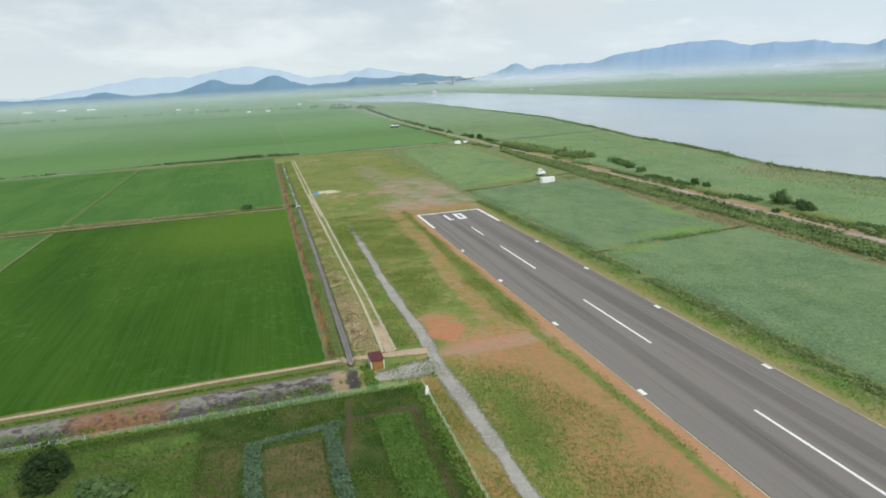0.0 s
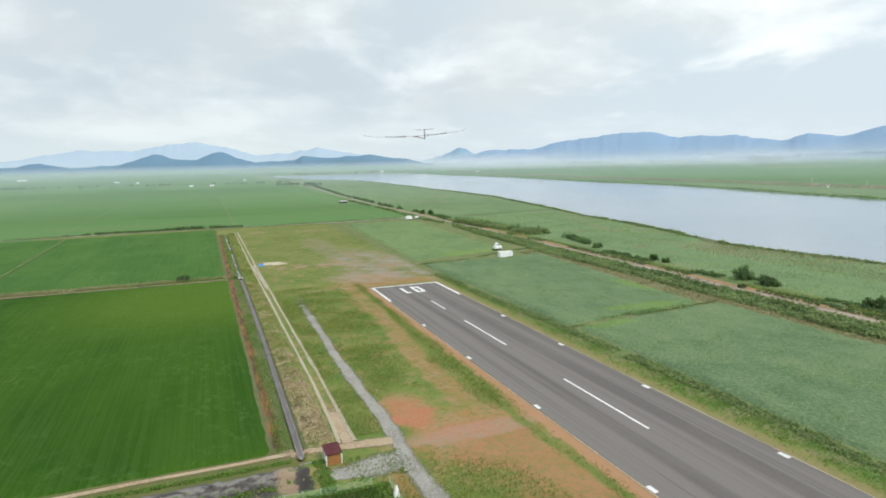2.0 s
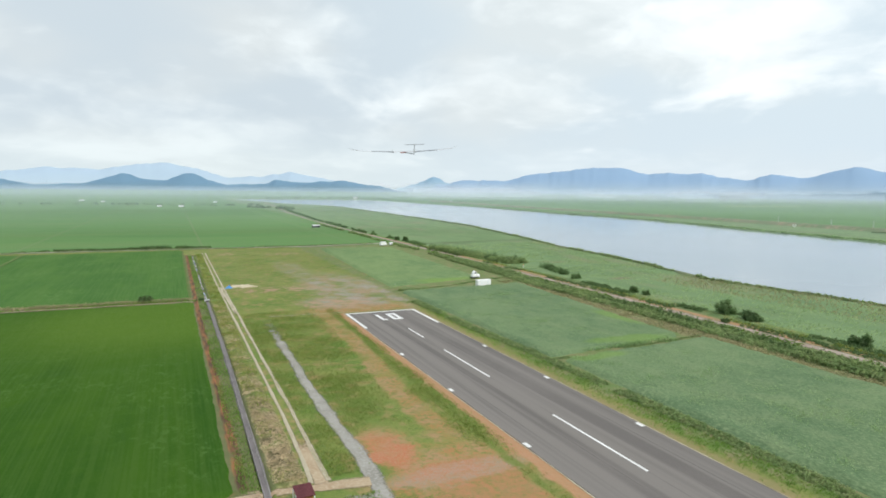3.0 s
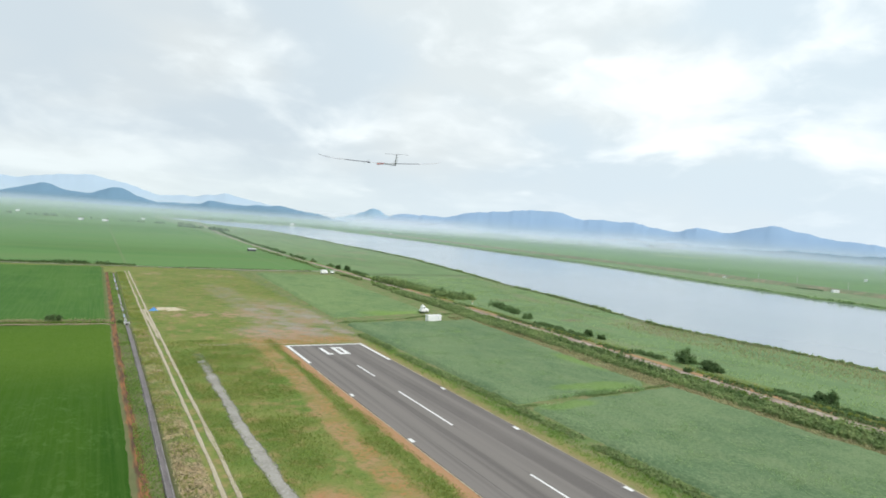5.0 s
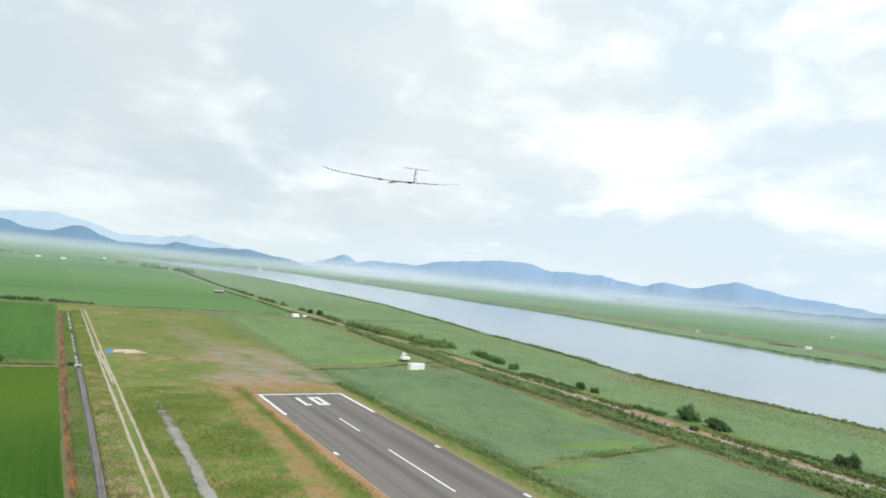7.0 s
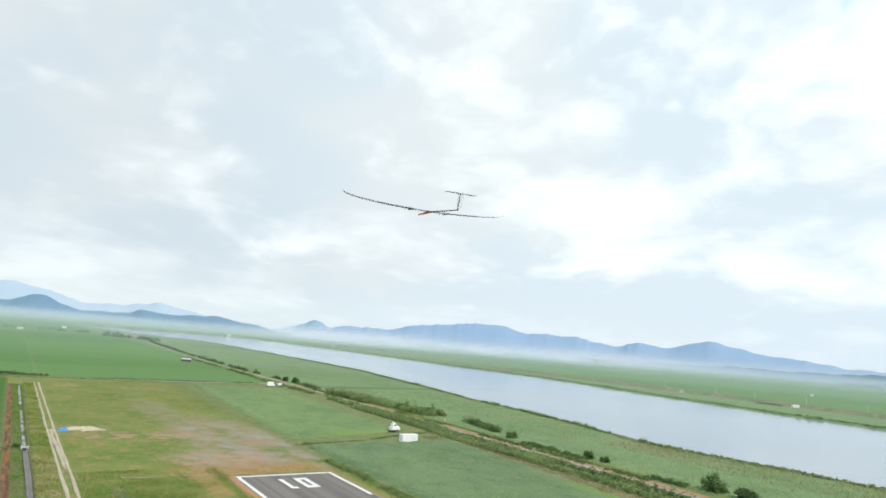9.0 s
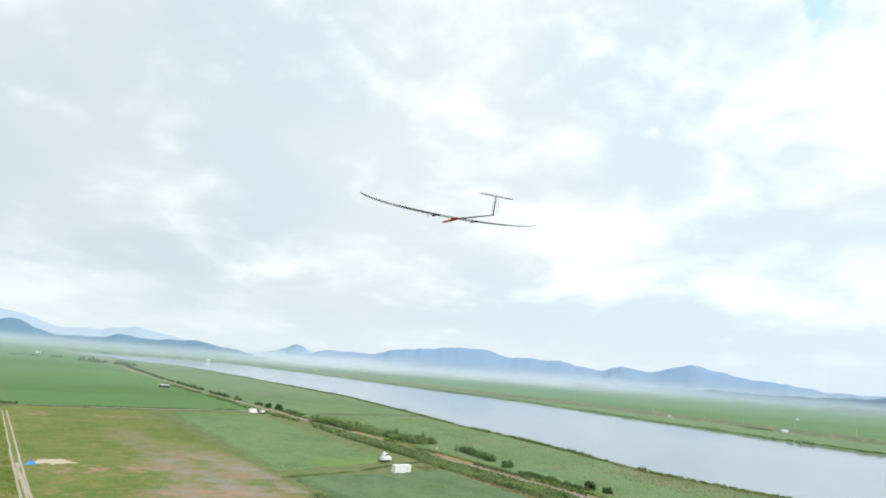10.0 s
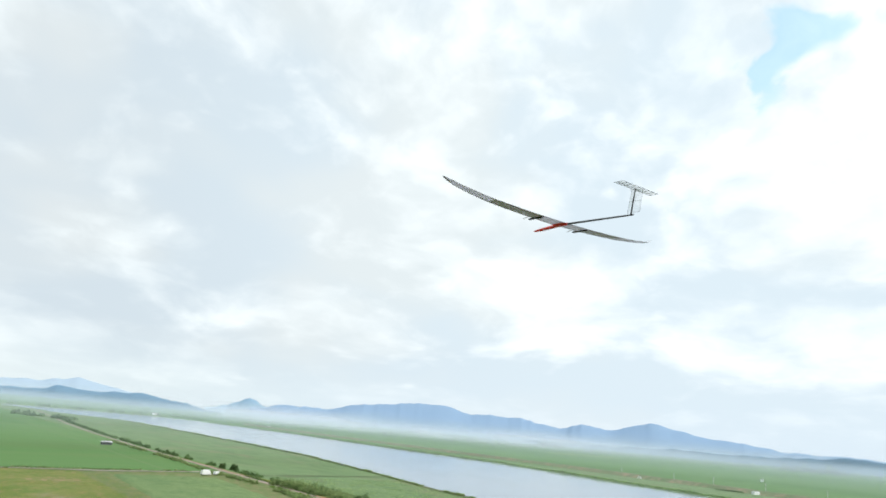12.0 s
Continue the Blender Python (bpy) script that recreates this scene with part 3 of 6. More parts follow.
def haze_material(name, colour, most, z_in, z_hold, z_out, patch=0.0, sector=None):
    """Aerial haze and mist painted as a tinted diffuse sheet, mostly clear; denser low down."""
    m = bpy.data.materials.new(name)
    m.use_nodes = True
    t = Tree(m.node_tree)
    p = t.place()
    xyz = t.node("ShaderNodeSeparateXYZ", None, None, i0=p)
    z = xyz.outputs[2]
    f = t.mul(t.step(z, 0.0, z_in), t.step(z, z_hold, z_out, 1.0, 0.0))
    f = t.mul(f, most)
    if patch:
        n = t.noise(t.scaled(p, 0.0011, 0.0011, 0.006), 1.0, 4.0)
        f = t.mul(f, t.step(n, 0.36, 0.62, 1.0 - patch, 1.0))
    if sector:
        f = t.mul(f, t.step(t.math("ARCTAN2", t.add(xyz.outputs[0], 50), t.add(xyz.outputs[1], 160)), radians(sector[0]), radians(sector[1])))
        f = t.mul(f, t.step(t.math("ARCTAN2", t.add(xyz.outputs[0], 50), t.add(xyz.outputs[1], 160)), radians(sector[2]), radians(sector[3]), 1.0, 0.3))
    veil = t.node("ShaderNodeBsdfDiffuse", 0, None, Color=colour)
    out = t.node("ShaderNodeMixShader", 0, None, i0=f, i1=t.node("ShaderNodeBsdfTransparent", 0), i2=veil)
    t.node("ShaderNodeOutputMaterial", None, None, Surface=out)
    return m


M_RUNWAY, M_GROUND, M_WATER = runway_material(), ground_material(), water_material()


# ---- mesh helpers ----
def sheet(name, verts, faces, mat, parent=None, smooth=False):
    me = bpy.data.meshes.new(name)
    verts = np.asarray(verts, np.float32)
    faces = np.asarray(faces, np.int32)
    me.vertices.add(len(verts))
    me.vertices.foreach_set("co", verts.ravel())
    k = faces.shape[1]
    me.loops.add(faces.size)
    me.loops.foreach_set("vertex_index", faces.ravel())
    me.polygons.add(len(faces))
    me.polygons.foreach_set("loop_start", np.arange(0, faces.size, k, dtype=np.int32))
    if smooth:
        me.polygons.foreach_set("use_smooth", np.ones(len(faces), bool))
    me.update(calc_edges=True)
    me.validate()
    me.materials.append(mat)
    ob = new(name, me)
    ob.parent = parent
    return ob


def grid_faces(nu, nv):
    i = np.arange(nu - 1)[:, None] * nv + np.arange(nv - 1)[None]
    return np.stack([i, i + nv, i + nv + 1, i + 1], -1).reshape(-1, 4)


def part(name, bm, material, parent=None, label="", smooth=False):
    me = bpy.data.meshes.new(name)
    if smooth:
        for f in bm.faces:
            f.smooth = True
    bm.to_mesh(me)
    bm.free()
    me.materials.append(material)
    ob = new(name, me)
    ob.parent = parent
    if label:
        ob["label"] = label
    return ob


def box(bm, lo, hi, bevel=0.0, m=None):
    """A box between two corners, its edges eased."""
    size, mid = Vector(hi) - Vector(lo), (Vector(hi) + Vector(lo)) / 2
    r = bmesh.ops.create_cube(bm, size=1.0, matrix=Matrix.Translation(mid) @ Matrix.Diagonal((*size, 1)))
    vs = r["verts"]
    if bevel:
        es = list({e for v in vs for e in v.link_edges})
        b = bmesh.ops.bevel(bm, geom=es, offset=bevel, segments=2, affect="EDGES")
        vs = list({v for f in b["faces"] for v in f.verts} | {v for v in vs if v.is_valid})
    if m is not None:
        bmesh.ops.transform(bm, matrix=m, verts=vs)
    return bm


def tube(bm, a, b, r1, r2=None, n=8):
    """A round bar from a to b."""
    a, b = Vector(a), Vector(b)
    d = b - a
    m = Matrix.Translation((a + b) / 2) @ d.to_track_quat("Z", "Y").to_matrix().to_4x4()
    bmesh.ops.create_cone(bm, cap_ends=True, segments=n, radius1=r1, radius2=r1 if r2 is None else r2, depth=d.length, matrix=m)
    return bm


def empty(name, x, y, z=0.0, rz=0.0):
    ob = new(name)
    ob.matrix_world = pose(x, y, z, 0, 0, rz)
    return ob


def smooth_noise(x, y, cell, seed):
    """Value noise on a lattice, for plans and relief."""
    r = np.random.default_rng(seed).random((256, 256))
    u, v = np.asarray(x) / cell, np.asarray(y) / cell
    i, j = np.floor(u).astype(int), np.floor(v).astype(int)
    f, g = u - i, v - j
    f, g = f * f * (3 - 2 * f), g * g * (3 - 2 * g)
    a, b, c, d = r[i % 256, j % 256], r[(i + 1) % 256, j % 256], r[i % 256, (j + 1) % 256], r[(i + 1) % 256, (j + 1) % 256]
    return (a * (1 - f) + b * f) * (1 - g) + (c * (1 - f) + d * f) * g - 0.5


def ramp(v, lo, hi):
    s = np.clip((v - lo) / (hi - lo), 0, 1)
    return s * s * (3 - 2 * s)


# ---- the lie of the land ----
def bank_near(y):
    """The river's near bank: x along y."""
    return np.interp(y, [-900, -80, 20, 170, 470, 800, 1350, 1480, 1560, 1680, 1850, 1960, 2150, 2450], [225, 200, 194, 222, 280, 300, 324, 297, 262, 228, 228, 206, 172, 150]) + 5 * smooth_noise(y, 0 * y, 45, 3) + 2 * smooth_noise(y, 0 * y, 12, 4)


def bank_far(y):
    return np.interp(y, [-900, 60, 150, 300, 560, 790, 1260, 2060, 2236, 2320, 2345, 2375], [480, 522, 532, 566, 630, 640, 690, 706, 655, 552, 322, 180]) + 4 * smooth_noise(y, 0 * y, 60, 5)


CHANNEL_Y, CHANNEL_X = [-120, -100, -60, -27, 40, 210], [-41.9, -41.8, -41.5, -41.5, -42.0, -42.6]


def land(x, y):
    """Height of the ground."""
    z = 0.10 * smooth_noise(x, y, 9, 11) + 0.05 * smooth_noise(x, y, 3, 12)
    near = ramp(x, -160, -150) * ramp(-x, -140, -130)
    z = z * near - 0.06
    flat_strip = ramp(x, -2.0, -0.5) * ramp(-x, -27.0, -25.5) * ramp(-y, -2.0, -0.5)
    z = z * (1 - flat_strip) - 0.03 * flat_strip
    # long ditch beside the paddies, its bank, and the wide rocky ditch
    z = z - 0.75 * np.exp(-((x - np.interp(y, CHANNEL_Y, CHANNEL_X)) / 0.64) ** 6) * ramp(y, -122, -119) * ramp(-y, -215, -210)
    z = z + 0.35 * np.exp(-((x + 38.2) / 1.6) ** 2) * ramp(y, -116, -112) * ramp(-y, -40, 20)
    mid = -126.2 + 0.6 * smooth_noise(x, 0 * x, 14, 21)
    z = z - 1.7 * np.exp(-((y - mid) / 2.6) ** 4) * ramp(-x, 40.0, 43.5) * ramp(-y, 121, 122.8)
    # low levee of the road
    z = z + 0.5 * np.exp(-((x - 111.5) / 9.0) ** 4) * ramp(-y, -1500, -1300)
    # the plain lifts towards the foot of the hills
    z = z + 27.0 * ramp(np.hypot(x + 50.0, y + 165.0), 2420, 3800)
    # river basin
    wet = ramp(x, bank_near(y) - 1.0, bank_near(y) + 7.0) * ramp(-x, -bank_far(y) - 1.0, -bank_far(y) + 6.0) * ramp(-y, -2390, -2378)
    z = z * (1 - wet) - 3.0 * wet
    return z


def lines(spec):
    out = []
    for lo, hi, st in spec:
        out.append(np.arange(lo, hi, st))
    return np.concatenate(out + [np.array([spec[-1][1]])])


gx = lines([(-5000, -1000, 250), (-1000, -200, 40), (-200, -100, 5), (-100, -50, 1.5), (-50, -22, 0.4), (-22, 40, 1.0), (40, 130, 2.0), (130, 180, 4), (180, 300, 2.5), (300, 500, 12), (500, 720, 4), (720, 1200, 40), (1200, 5000, 250)])
gy = lines([(-1200, -400, 60), (-400, -180, 6), (-180, -134, 1.2), (-134, -112, 0.4), (-112, 60, 1.6), (60, 260, 3), (260, 900, 8), (900, 2200, 20), (2200, 2400, 8), (2400, 5000, 130)])
GX, GY = np.meshgrid(gx, gy, indexing="ij")
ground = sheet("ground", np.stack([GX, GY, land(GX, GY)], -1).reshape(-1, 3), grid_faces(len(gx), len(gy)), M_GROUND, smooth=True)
tagged(ground, "flat grassland with bare red soil patches and distant rice fields", "ground", kind="structure")

wy = np.concatenate([np.linspace(-900, 2200, 90), np.linspace(2210, 2375, 30)])
wv = np.concatenate([np.stack([bank_near(wy) - 2, wy, 0 * wy - 0.9], -1), np.stack([bank_far(wy) + 2, wy, 0 * wy - 0.9], -1)])
wi = np.arange(119)
river = sheet("water", wv, np.stack([wi, wi + 120, wi + 121, wi + 1], -1), M_WATER)
tagged(river, "broad calm grey river reflecting the overcast sky", "river", kind="structure")


# ---- runway ----
W = 25.0
rw = bmesh.new()
box(rw, (0, -460, -0.30), (W, 0.6, 0.04))
runway = part("runway", rw, M_RUNWAY)
tagged(runway, "grey worn asphalt runway with white painted markings", "runway", kind="structure")


def mark(name, x0, x1, y0, y1):
    bm = bmesh.new()
    box(bm, (x0, y0, 0.036), (x1, y1, 0.046))
    return part(name, bm, M_PAINT, runway)


mark("threshold_line", 0.05, W - 0.05, -0.75, 0.25)
for x0 in (0.05, W - 0.95):
    mark("corner_line", x0, x0 + 0.9, -23.6, -0.78)
mark("centreline_dash", W / 2 - 0.24, W / 2 + 0.24, -40.8, -28.3)
for k in range(7):
    mark("centreline_dash", W / 2 - 0.24, W / 2 + 0.24, -55.4 - 51.5 * k - 25.7, -55.4 - 51.5 * k)
for k in range(12):
    for x0 in (0.05, W - 0.85):
        mark("edge_marker", x0, x0 + 0.8, -54.6 - 30.75 * k - 2.0, -54.7 - 30.75 * k)


def digits():
    """The number 01, to be read from beyond the threshold."""
    bm = bmesh.new()
    for lo, hi in (((12.7, -14.1), (16.1, -12.2)), ((12.7, -6.2), (16.1, -4.5)), ((12.7, -12.2), (13.9, -6.2)), ((14.9, -12.2), (16.1, -6.2))):
        box(bm, (lo[0], lo[1], 0.036), (hi[0], hi[1], 0.046))
    part("number_zero", bm, M_PAINT, runway, "white painted figure 0")
    bm = bmesh.new()
    box(bm, (8.9, -14.1, 0.036), (10.0, -4.7, 0.046))
    box(bm, (10.0, -14.1, 0.036), (10.8, -12.6, 0.046))
    part("number_one", bm, M_PAINT, runway, "white painted figure 1")


digits()


# ---- fields ----
def field(name, label, corners, top, mat, step=1.5, rough=0.12, seed=1, kind="stuff"):
    """A standing crop: a canopy with uneven top and steep ragged sides over a four-cornered plot."""
    c = np.array(corners, float)
    n = int(max(np.linalg.norm(c[1] - c[0]), np.linalg.norm(c[2] - c[3])) / step) + 2
    m = int(max(np.linalg.norm(c[3] - c[0]), np.linalg.norm(c[2] - c[1])) / step) + 2
    u, v = np.meshgrid(np.linspace(0, 1, n), np.linspace(0, 1, m), indexing="ij")
    p = ((1 - u) * (1 - v))[..., None] * c[0] + (u * (1 - v))[..., None] * c[1] + (u * v)[..., None] * c[2] + ((1 - u) * v)[..., None] * c[3]
    x, y = p[..., 0], p[..., 1]
    x, y = x + 0.5 * smooth_noise(x, y, 3, seed), y + 0.5 * smooth_noise(x, y, 3, seed + 1)
    z = top + rough * 2 * smooth_noise(x, y, 7, seed + 2) + rough * 1.2 * smooth_noise(x, y, 2.1, seed + 3) + rough * (np.random.default_rng(seed).random(x.shape) - 0.5)
    rim = (u == 0) | (u == 1) | (v == 0) | (v == 1)
    z = np.where(rim, -0.25, z)
    return tagged(sheet(name, np.stack([x, y, z], -1).reshape(-1, 3), grid_faces(n, m), mat, smooth=True), label, "rice field" if "rice" in name else "reed field", kind=kind)


field("rice_paddy", "lush dark green rice paddy beside the dirt road", [(-134.3, -118.0), (-45.9, -116.6), (-46.8, 40.8), (-134.6, 40.0)], 0.32, M_RICE, 1.2, 0.10, 31)
field("rice_paddy", "lush green rice paddy beyond a grassy bank", [(-134.8, 51.0), (-47.6, 49.2), (-47.8, 246.0), (-138.0, 243.0)], 0.32, M_RICE_HAZED, 2.0, 0.10, 37)
field("rice_paddy", "dark green rice paddy behind a thin path", [(-330.0, -118.7), (-134.9, -117.3), (-135.2, 40.0), (-330.0, 35.0)], 0.32, M_RICE_HAZED, 3.0, 0.10, 41)
field("rice_paddy", "dark green rice paddy behind a thin path", [(-330.0, 47.5), (-135.4, 51.0), (-138.6, 243.0), (-330.0, 235.0)], 0.32, M_RICE_HAZED, 3.0, 0.10, 43)
field("reed_plot", "pale green reed plot beside the runway", [(33.0, 50.0), (84.0, 64.0), (94.0, 226.0), (42.0, 234.0)], 0.6, M_RICE2, 1.8, 0.2, 51)
field("reed_plot", "blue-green reed plot beside the runway", [(35.0, -72.6), (84.0, -66.8), (92.5, 40.0), (33.0, 36.0)], 0.8, M_REED, 1.5, 0.2, 55)
field("reed_plot", "blue-green reed plot beside the runway", [(35.5, -300.0), (90.0, -300.0), (89.0, -70.6), (36.0, -75.6)], 0.8, M_REED, 1.5, 0.2, 59)


# ---- roads and paths ----
def ribbon(name, label, way, width, mat, lift, step=0.8, ragged=0.35, seed=1, category="path", fade=0.0):
    """A worn path along a line of points, its edges ragged, slightly crowned, following the ground."""
    way = np.array(way, float)
    d = np.r_[0, np.cumsum(np.linalg.norm(np.diff(way, axis=0), axis=1))]
    s = np.linspace(0, d[-1], int(d[-1] / step) + 2)
    x, y = np.interp(s, d, way[:, 0]), np.interp(s, d, way[:, 1])
    tx, ty = np.gradient(x, s), np.gradient(y, s)
    ln = np.hypot(tx, ty)
    nx, ny = -ty / ln, tx / ln
    half = width / 2
    a = half + ragged * (smooth_noise(s, 0 * s, 9, seed) + 0.25 * smooth_noise(s, 0 * s, 3, seed + 1)) * 2
    b = half + ragged * (smooth_noise(s, 0 * s, 9, seed + 2) + 0.25 * smooth_noise(s, 0 * s, 3, seed + 3)) * 2
    cols = []
    fs = (-1.25, -0.8, -0.3, 0.3, 0.8, 1.25)
    for f in fs:
        o = np.where(f < 0, a * f, b * f)
        px, py = x + nx * o, y + ny * o
        cols.append(np.stack([px, py, land(px, py) + lift + (0.03 if abs(f) < 0.5 else 0.0)], -1))
    v = np.stack(cols, 1)
    ob = sheet(name, v.reshape(-1, 3), grid_faces(len(s), 6), mat, smooth=True)
    rim = np.maximum(np.abs(np.array(fs))[None, :] * 1.05 - 0.1, (1 - s / fade)[:, None] * 1.1 if fade else 0 * s[:, None])
    ob.data.attributes.new("rim", "FLOAT", "POINT").data.foreach_set("value", rim.astype(np.float32).ravel())
    return tagged(ob, label, category, kind="structure")


ribbon("road", "narrow dry dirt road along the paddy", [(-330, -120.2), (-99, -118.6), (-64, -117.7), (-46, -117.6), (-38, -117.6), (-33, -118.5), (-28.4, -119.5)], 1.35, M_DIRT, 0.07, ragged=0.15, seed=61)
ribbon("road", "trodden bare earth at the crossing of road and tracks", [(-46, -117.8), (-40, -117.9), (-34, -118.6), (-27.5, -119.6)], 3.0, M_DIRT, 0.09, ragged=0.7, seed=62, fade=8.0)
for off, s in ((-0.95, 65), (0.95, 70)):
    ribbon("track", "pale sandy wheel rut on a grassy bank", [(-35.4 + off, 224), (-35.0 + off, 64), (-34.5 + off, -10), (-34.2 + off, -55), (-34.0 + off, -86), (-34.2 + off * 1.2, -112), (-34.3 + off * 1.4, -117)], 0.92, M_TRACK, 0.06, ragged=0.14, seed=s)
ribbon("track", "wide pale worn track on a grassy bank", [(-34.6, 8), (-34.8, 40), (-35.0, 74)], 1.3, M_TRACK, 0.045, ragged=0.5, seed=73, fade=24.0)
ribbon("track", "trodden sandy mouth of the track at the dirt road", [(-34.6, -98), (-34.4, -110), (-34.3, -118)], 3.4, M_DIRT, 0.045, ragged=0.6, seed=75, fade=14.0)
ribbon("path", "faint pale line worn across the grass beyond the threshold", [(-22.0, 4.8), (-16.2, 4.4), (-9.0, 3.9), (-1.5, 3.3), (4.0, 3.2)], 0.42, M_TRACK, 0.10, ragged=0.16, seed=77, fade=9.0)
ribbon("path", "grey gravel path through the grass", [(-25.9, 2), (-26.6, -20), (-26.5, -45), (-27.0, -67), (-27.1, -83), (-26.6, -111), (-27.0, -120), (-27.3, -128), (-26.3, -151), (-26.5, -166), (-27.0, -230)], 3.0, M_GRAVEL, 0.06, ragged=0.42, seed=80, fade=70.0)
ribbon("path", "patchy grey gravel standing beside the shed", [(-40.0, -127.4), (-34, -126.6), (-28, -125.8)], 5.0, M_GRAVEL, 0.03, ragged=1.6, seed=85)
ribbon("path", "low grassy bank with a trodden path between paddies", [(-330, 41), (-152, 44.6), (-134, 45.6), (-104, 45.3), (-47, 45.0)], 7.6, surface("bank_grass", (0.115, 0.115, 0.045), (0.19, 0.155, 0.070), (0.29, 0.225, 0.115), fine=0.8, coarse=0.12), 0.20, ragged=0.6, seed=88)
ribbon("path", "narrow pale trodden path along the edge of the paddy", [(-330, 36.6), (-152, 40.6), (-134, 41.2), (-104, 41.4), (-47, 41.6)], 0.7, M_TRACK, 0.33, ragged=0.15, seed=89)
ribbon("path", "thin grassy bank between two paddies", [(-133.5, -116), (-134.7, 38), (-134.9, 48), (-138, 240)], 0.34, surface("thin_bank", (0.13, 0.235, 0.065), (0.17, 0.26, 0.085), (0.23, 0.28, 0.12), fine=0.8, coarse=0.12), 0.36, ragged=0.1, seed=90)
ribbon("road", "straight service road beyond the airfield and paddies", [(-700, 236), (-330, 246), (-216, 250), (-120, 258), (-37, 257), (43, 252), (96, 260), (112, 263)], 4.2, surface("far_road", (0.26, 0.25, 0.18), (0.34, 0.32, 0.25), (0.44, 0.42, 0.35), fine=0.6, coarse=0.08), 0.25, 3.0, ragged=0.5, seed=93)
ribbon("road", "worn pinkish levee road with weedy edges", [(107.5, -420), (107.5, -110), (107.8, -94), (108.6, -55), (109.3, -20), (110.0, 12), (110.6, 60), (110.9, 96), (112.0, 142), (112.8, 220), (112.5, 345), (114, 470), (120, 640), (138, 950), (165, 1260), (200, 1700)], 4.4, M_PINK, 0.10, 2.0, ragged=0.45, seed=96)
ribbon("path", "short pale sandy line in the grass", [(-24.5, 5.2), (-20, 4.0), (-16.5, 3.2)], 0.5, M_TRACK, 0.06, 0.5, ragged=0.15, seed=98)
ribbon("path", "low weedy bank crossing the river meadow", [(124, 249), (165, 255), (230, 265), (290, 278)], 2.6, surface("meadow_bank", (0.085, 0.125, 0.055), (0.115, 0.150, 0.066), (0.17, 0.18, 0.10), fine=0.5, coarse=0.06), 0.25, 2.0, ragged=0.6, seed=103)
for x0, s in ((-0.22, 105), (25.22, 109)):
    ribbon("trim", "pale gritty edge of the runway", [(x0, 1.0), (x0, -420)], 0.32, M_TRACK, 0.045, 1.2, ragged=0.12, seed=s, category="runway edge")
ribbon("trim", "dry reedy fringe of the river bank", [(bank_near(np.array([q]))[0] - 2.0, q) for q in range(-400, 1500, 25)], 5.0, surface("fringe", (0.085, 0.125, 0.050), (0.12, 0.15, 0.065), (0.18, 0.18, 0.10), fine=0.5, coarse=0.05), 0.25, 2.0, ragged=1.4, seed=99, category="river bank")


# ---- ditches ----
def channel():
    """Concrete channel: two kerbs, sloping sides and a wet bed."""
    ys = np.arange(-119.5, 42.0, 1.5)
    prof = [(-0.50, -0.2), (-0.46, 0.04), (-0.36, 0.04), (-0.26, -0.34), (0.26, -0.34), (0.36, 0.04), (0.46, 0.04), (0.50, -0.2)]
    cx = np.interp(ys, CHANNEL_Y, CHANNEL_X)
    v = np.stack([np.stack([cx + a, ys, 0 * ys + b + 0.03 * smooth_noise(ys, 0 * ys, 6, 130 + i)], -1) for i, (a, b) in enumerate(prof)], 1)
    return tagged(sheet("irrigation_channel", v.reshape(-1, 3), grid_faces(len(ys), 8), M_CONCRETE), "long narrow concrete irrigation channel beside the paddies", "channel", kind="structure")


channel()
cw = bmesh.new()
box(cw, (-42.3, -118, -0.60), (-41.1, 40, -0.285))
tagged(part("water", cw, surface("ditch_water", (0.12, 0.105, 0.105), (0.17, 0.15, 0.15), (0.23, 0.205, 0.205), rough=0.45, bump=0.05, spec=0.25)), "dark shallow water in the channel", "water", kind="structure")


def ditch_stones():
    """Pale broken stones lying in the unlined far length of the channel."""
    r = np.random.default_rng(145)
    bm = bmesh.new()
    for k in range(330):
        y = 44.5 + 165 * r.random() ** 1.2
        if float(smooth_noise(np.array([y]), np.array([0.0]), 9, 146)[0]) < -0.12:
            continue
        x = np.interp(y, CHANNEL_Y, CHANNEL_X) + 0.9 * (r.random() - 0.5)
        q = 0.14 + 0.30 * r.random()
        m = pose(x, y, float(land(np.array([x]), np.array([y]))[0]) + 0.25 * q, 30 * r.random(), 30 * r.random(), 360 * r.random()) @ Matrix.Diagonal((q, q * (0.7 + 0.8 * r.random()), q * 0.6, 1))
        bmesh.ops.create_icosphere(bm, subdivisions=1, radius=1.0, matrix=m)
    return tagged(part("stones", bm, surface("pale_rubble", (0.24, 0.235, 0.23), (0.38, 0.37, 0.36), (0.52, 0.51, 0.50), fine=3.0, coarse=0.6, bump=0.3)), "pale broken stones in the unlined ditch", "stones", kind="stuff")


ditch_stones()
pw = bmesh.new()
for y0, y1 in ((47, 53), (60, 67), (74, 80), (92, 99), (112, 122), (140, 150), (170, 186)):
    box(pw, (np.interp(y0, CHANNEL_Y, CHANNEL_X) - 0.42, y0, -0.9), (np.interp(y0, CHANNEL_Y, CHANNEL_X) + 0.42, y1, -0.68))
tagged(part("water", pw, M_WATER), "shallow puddles in the unlined ditch", "water", kind="structure")


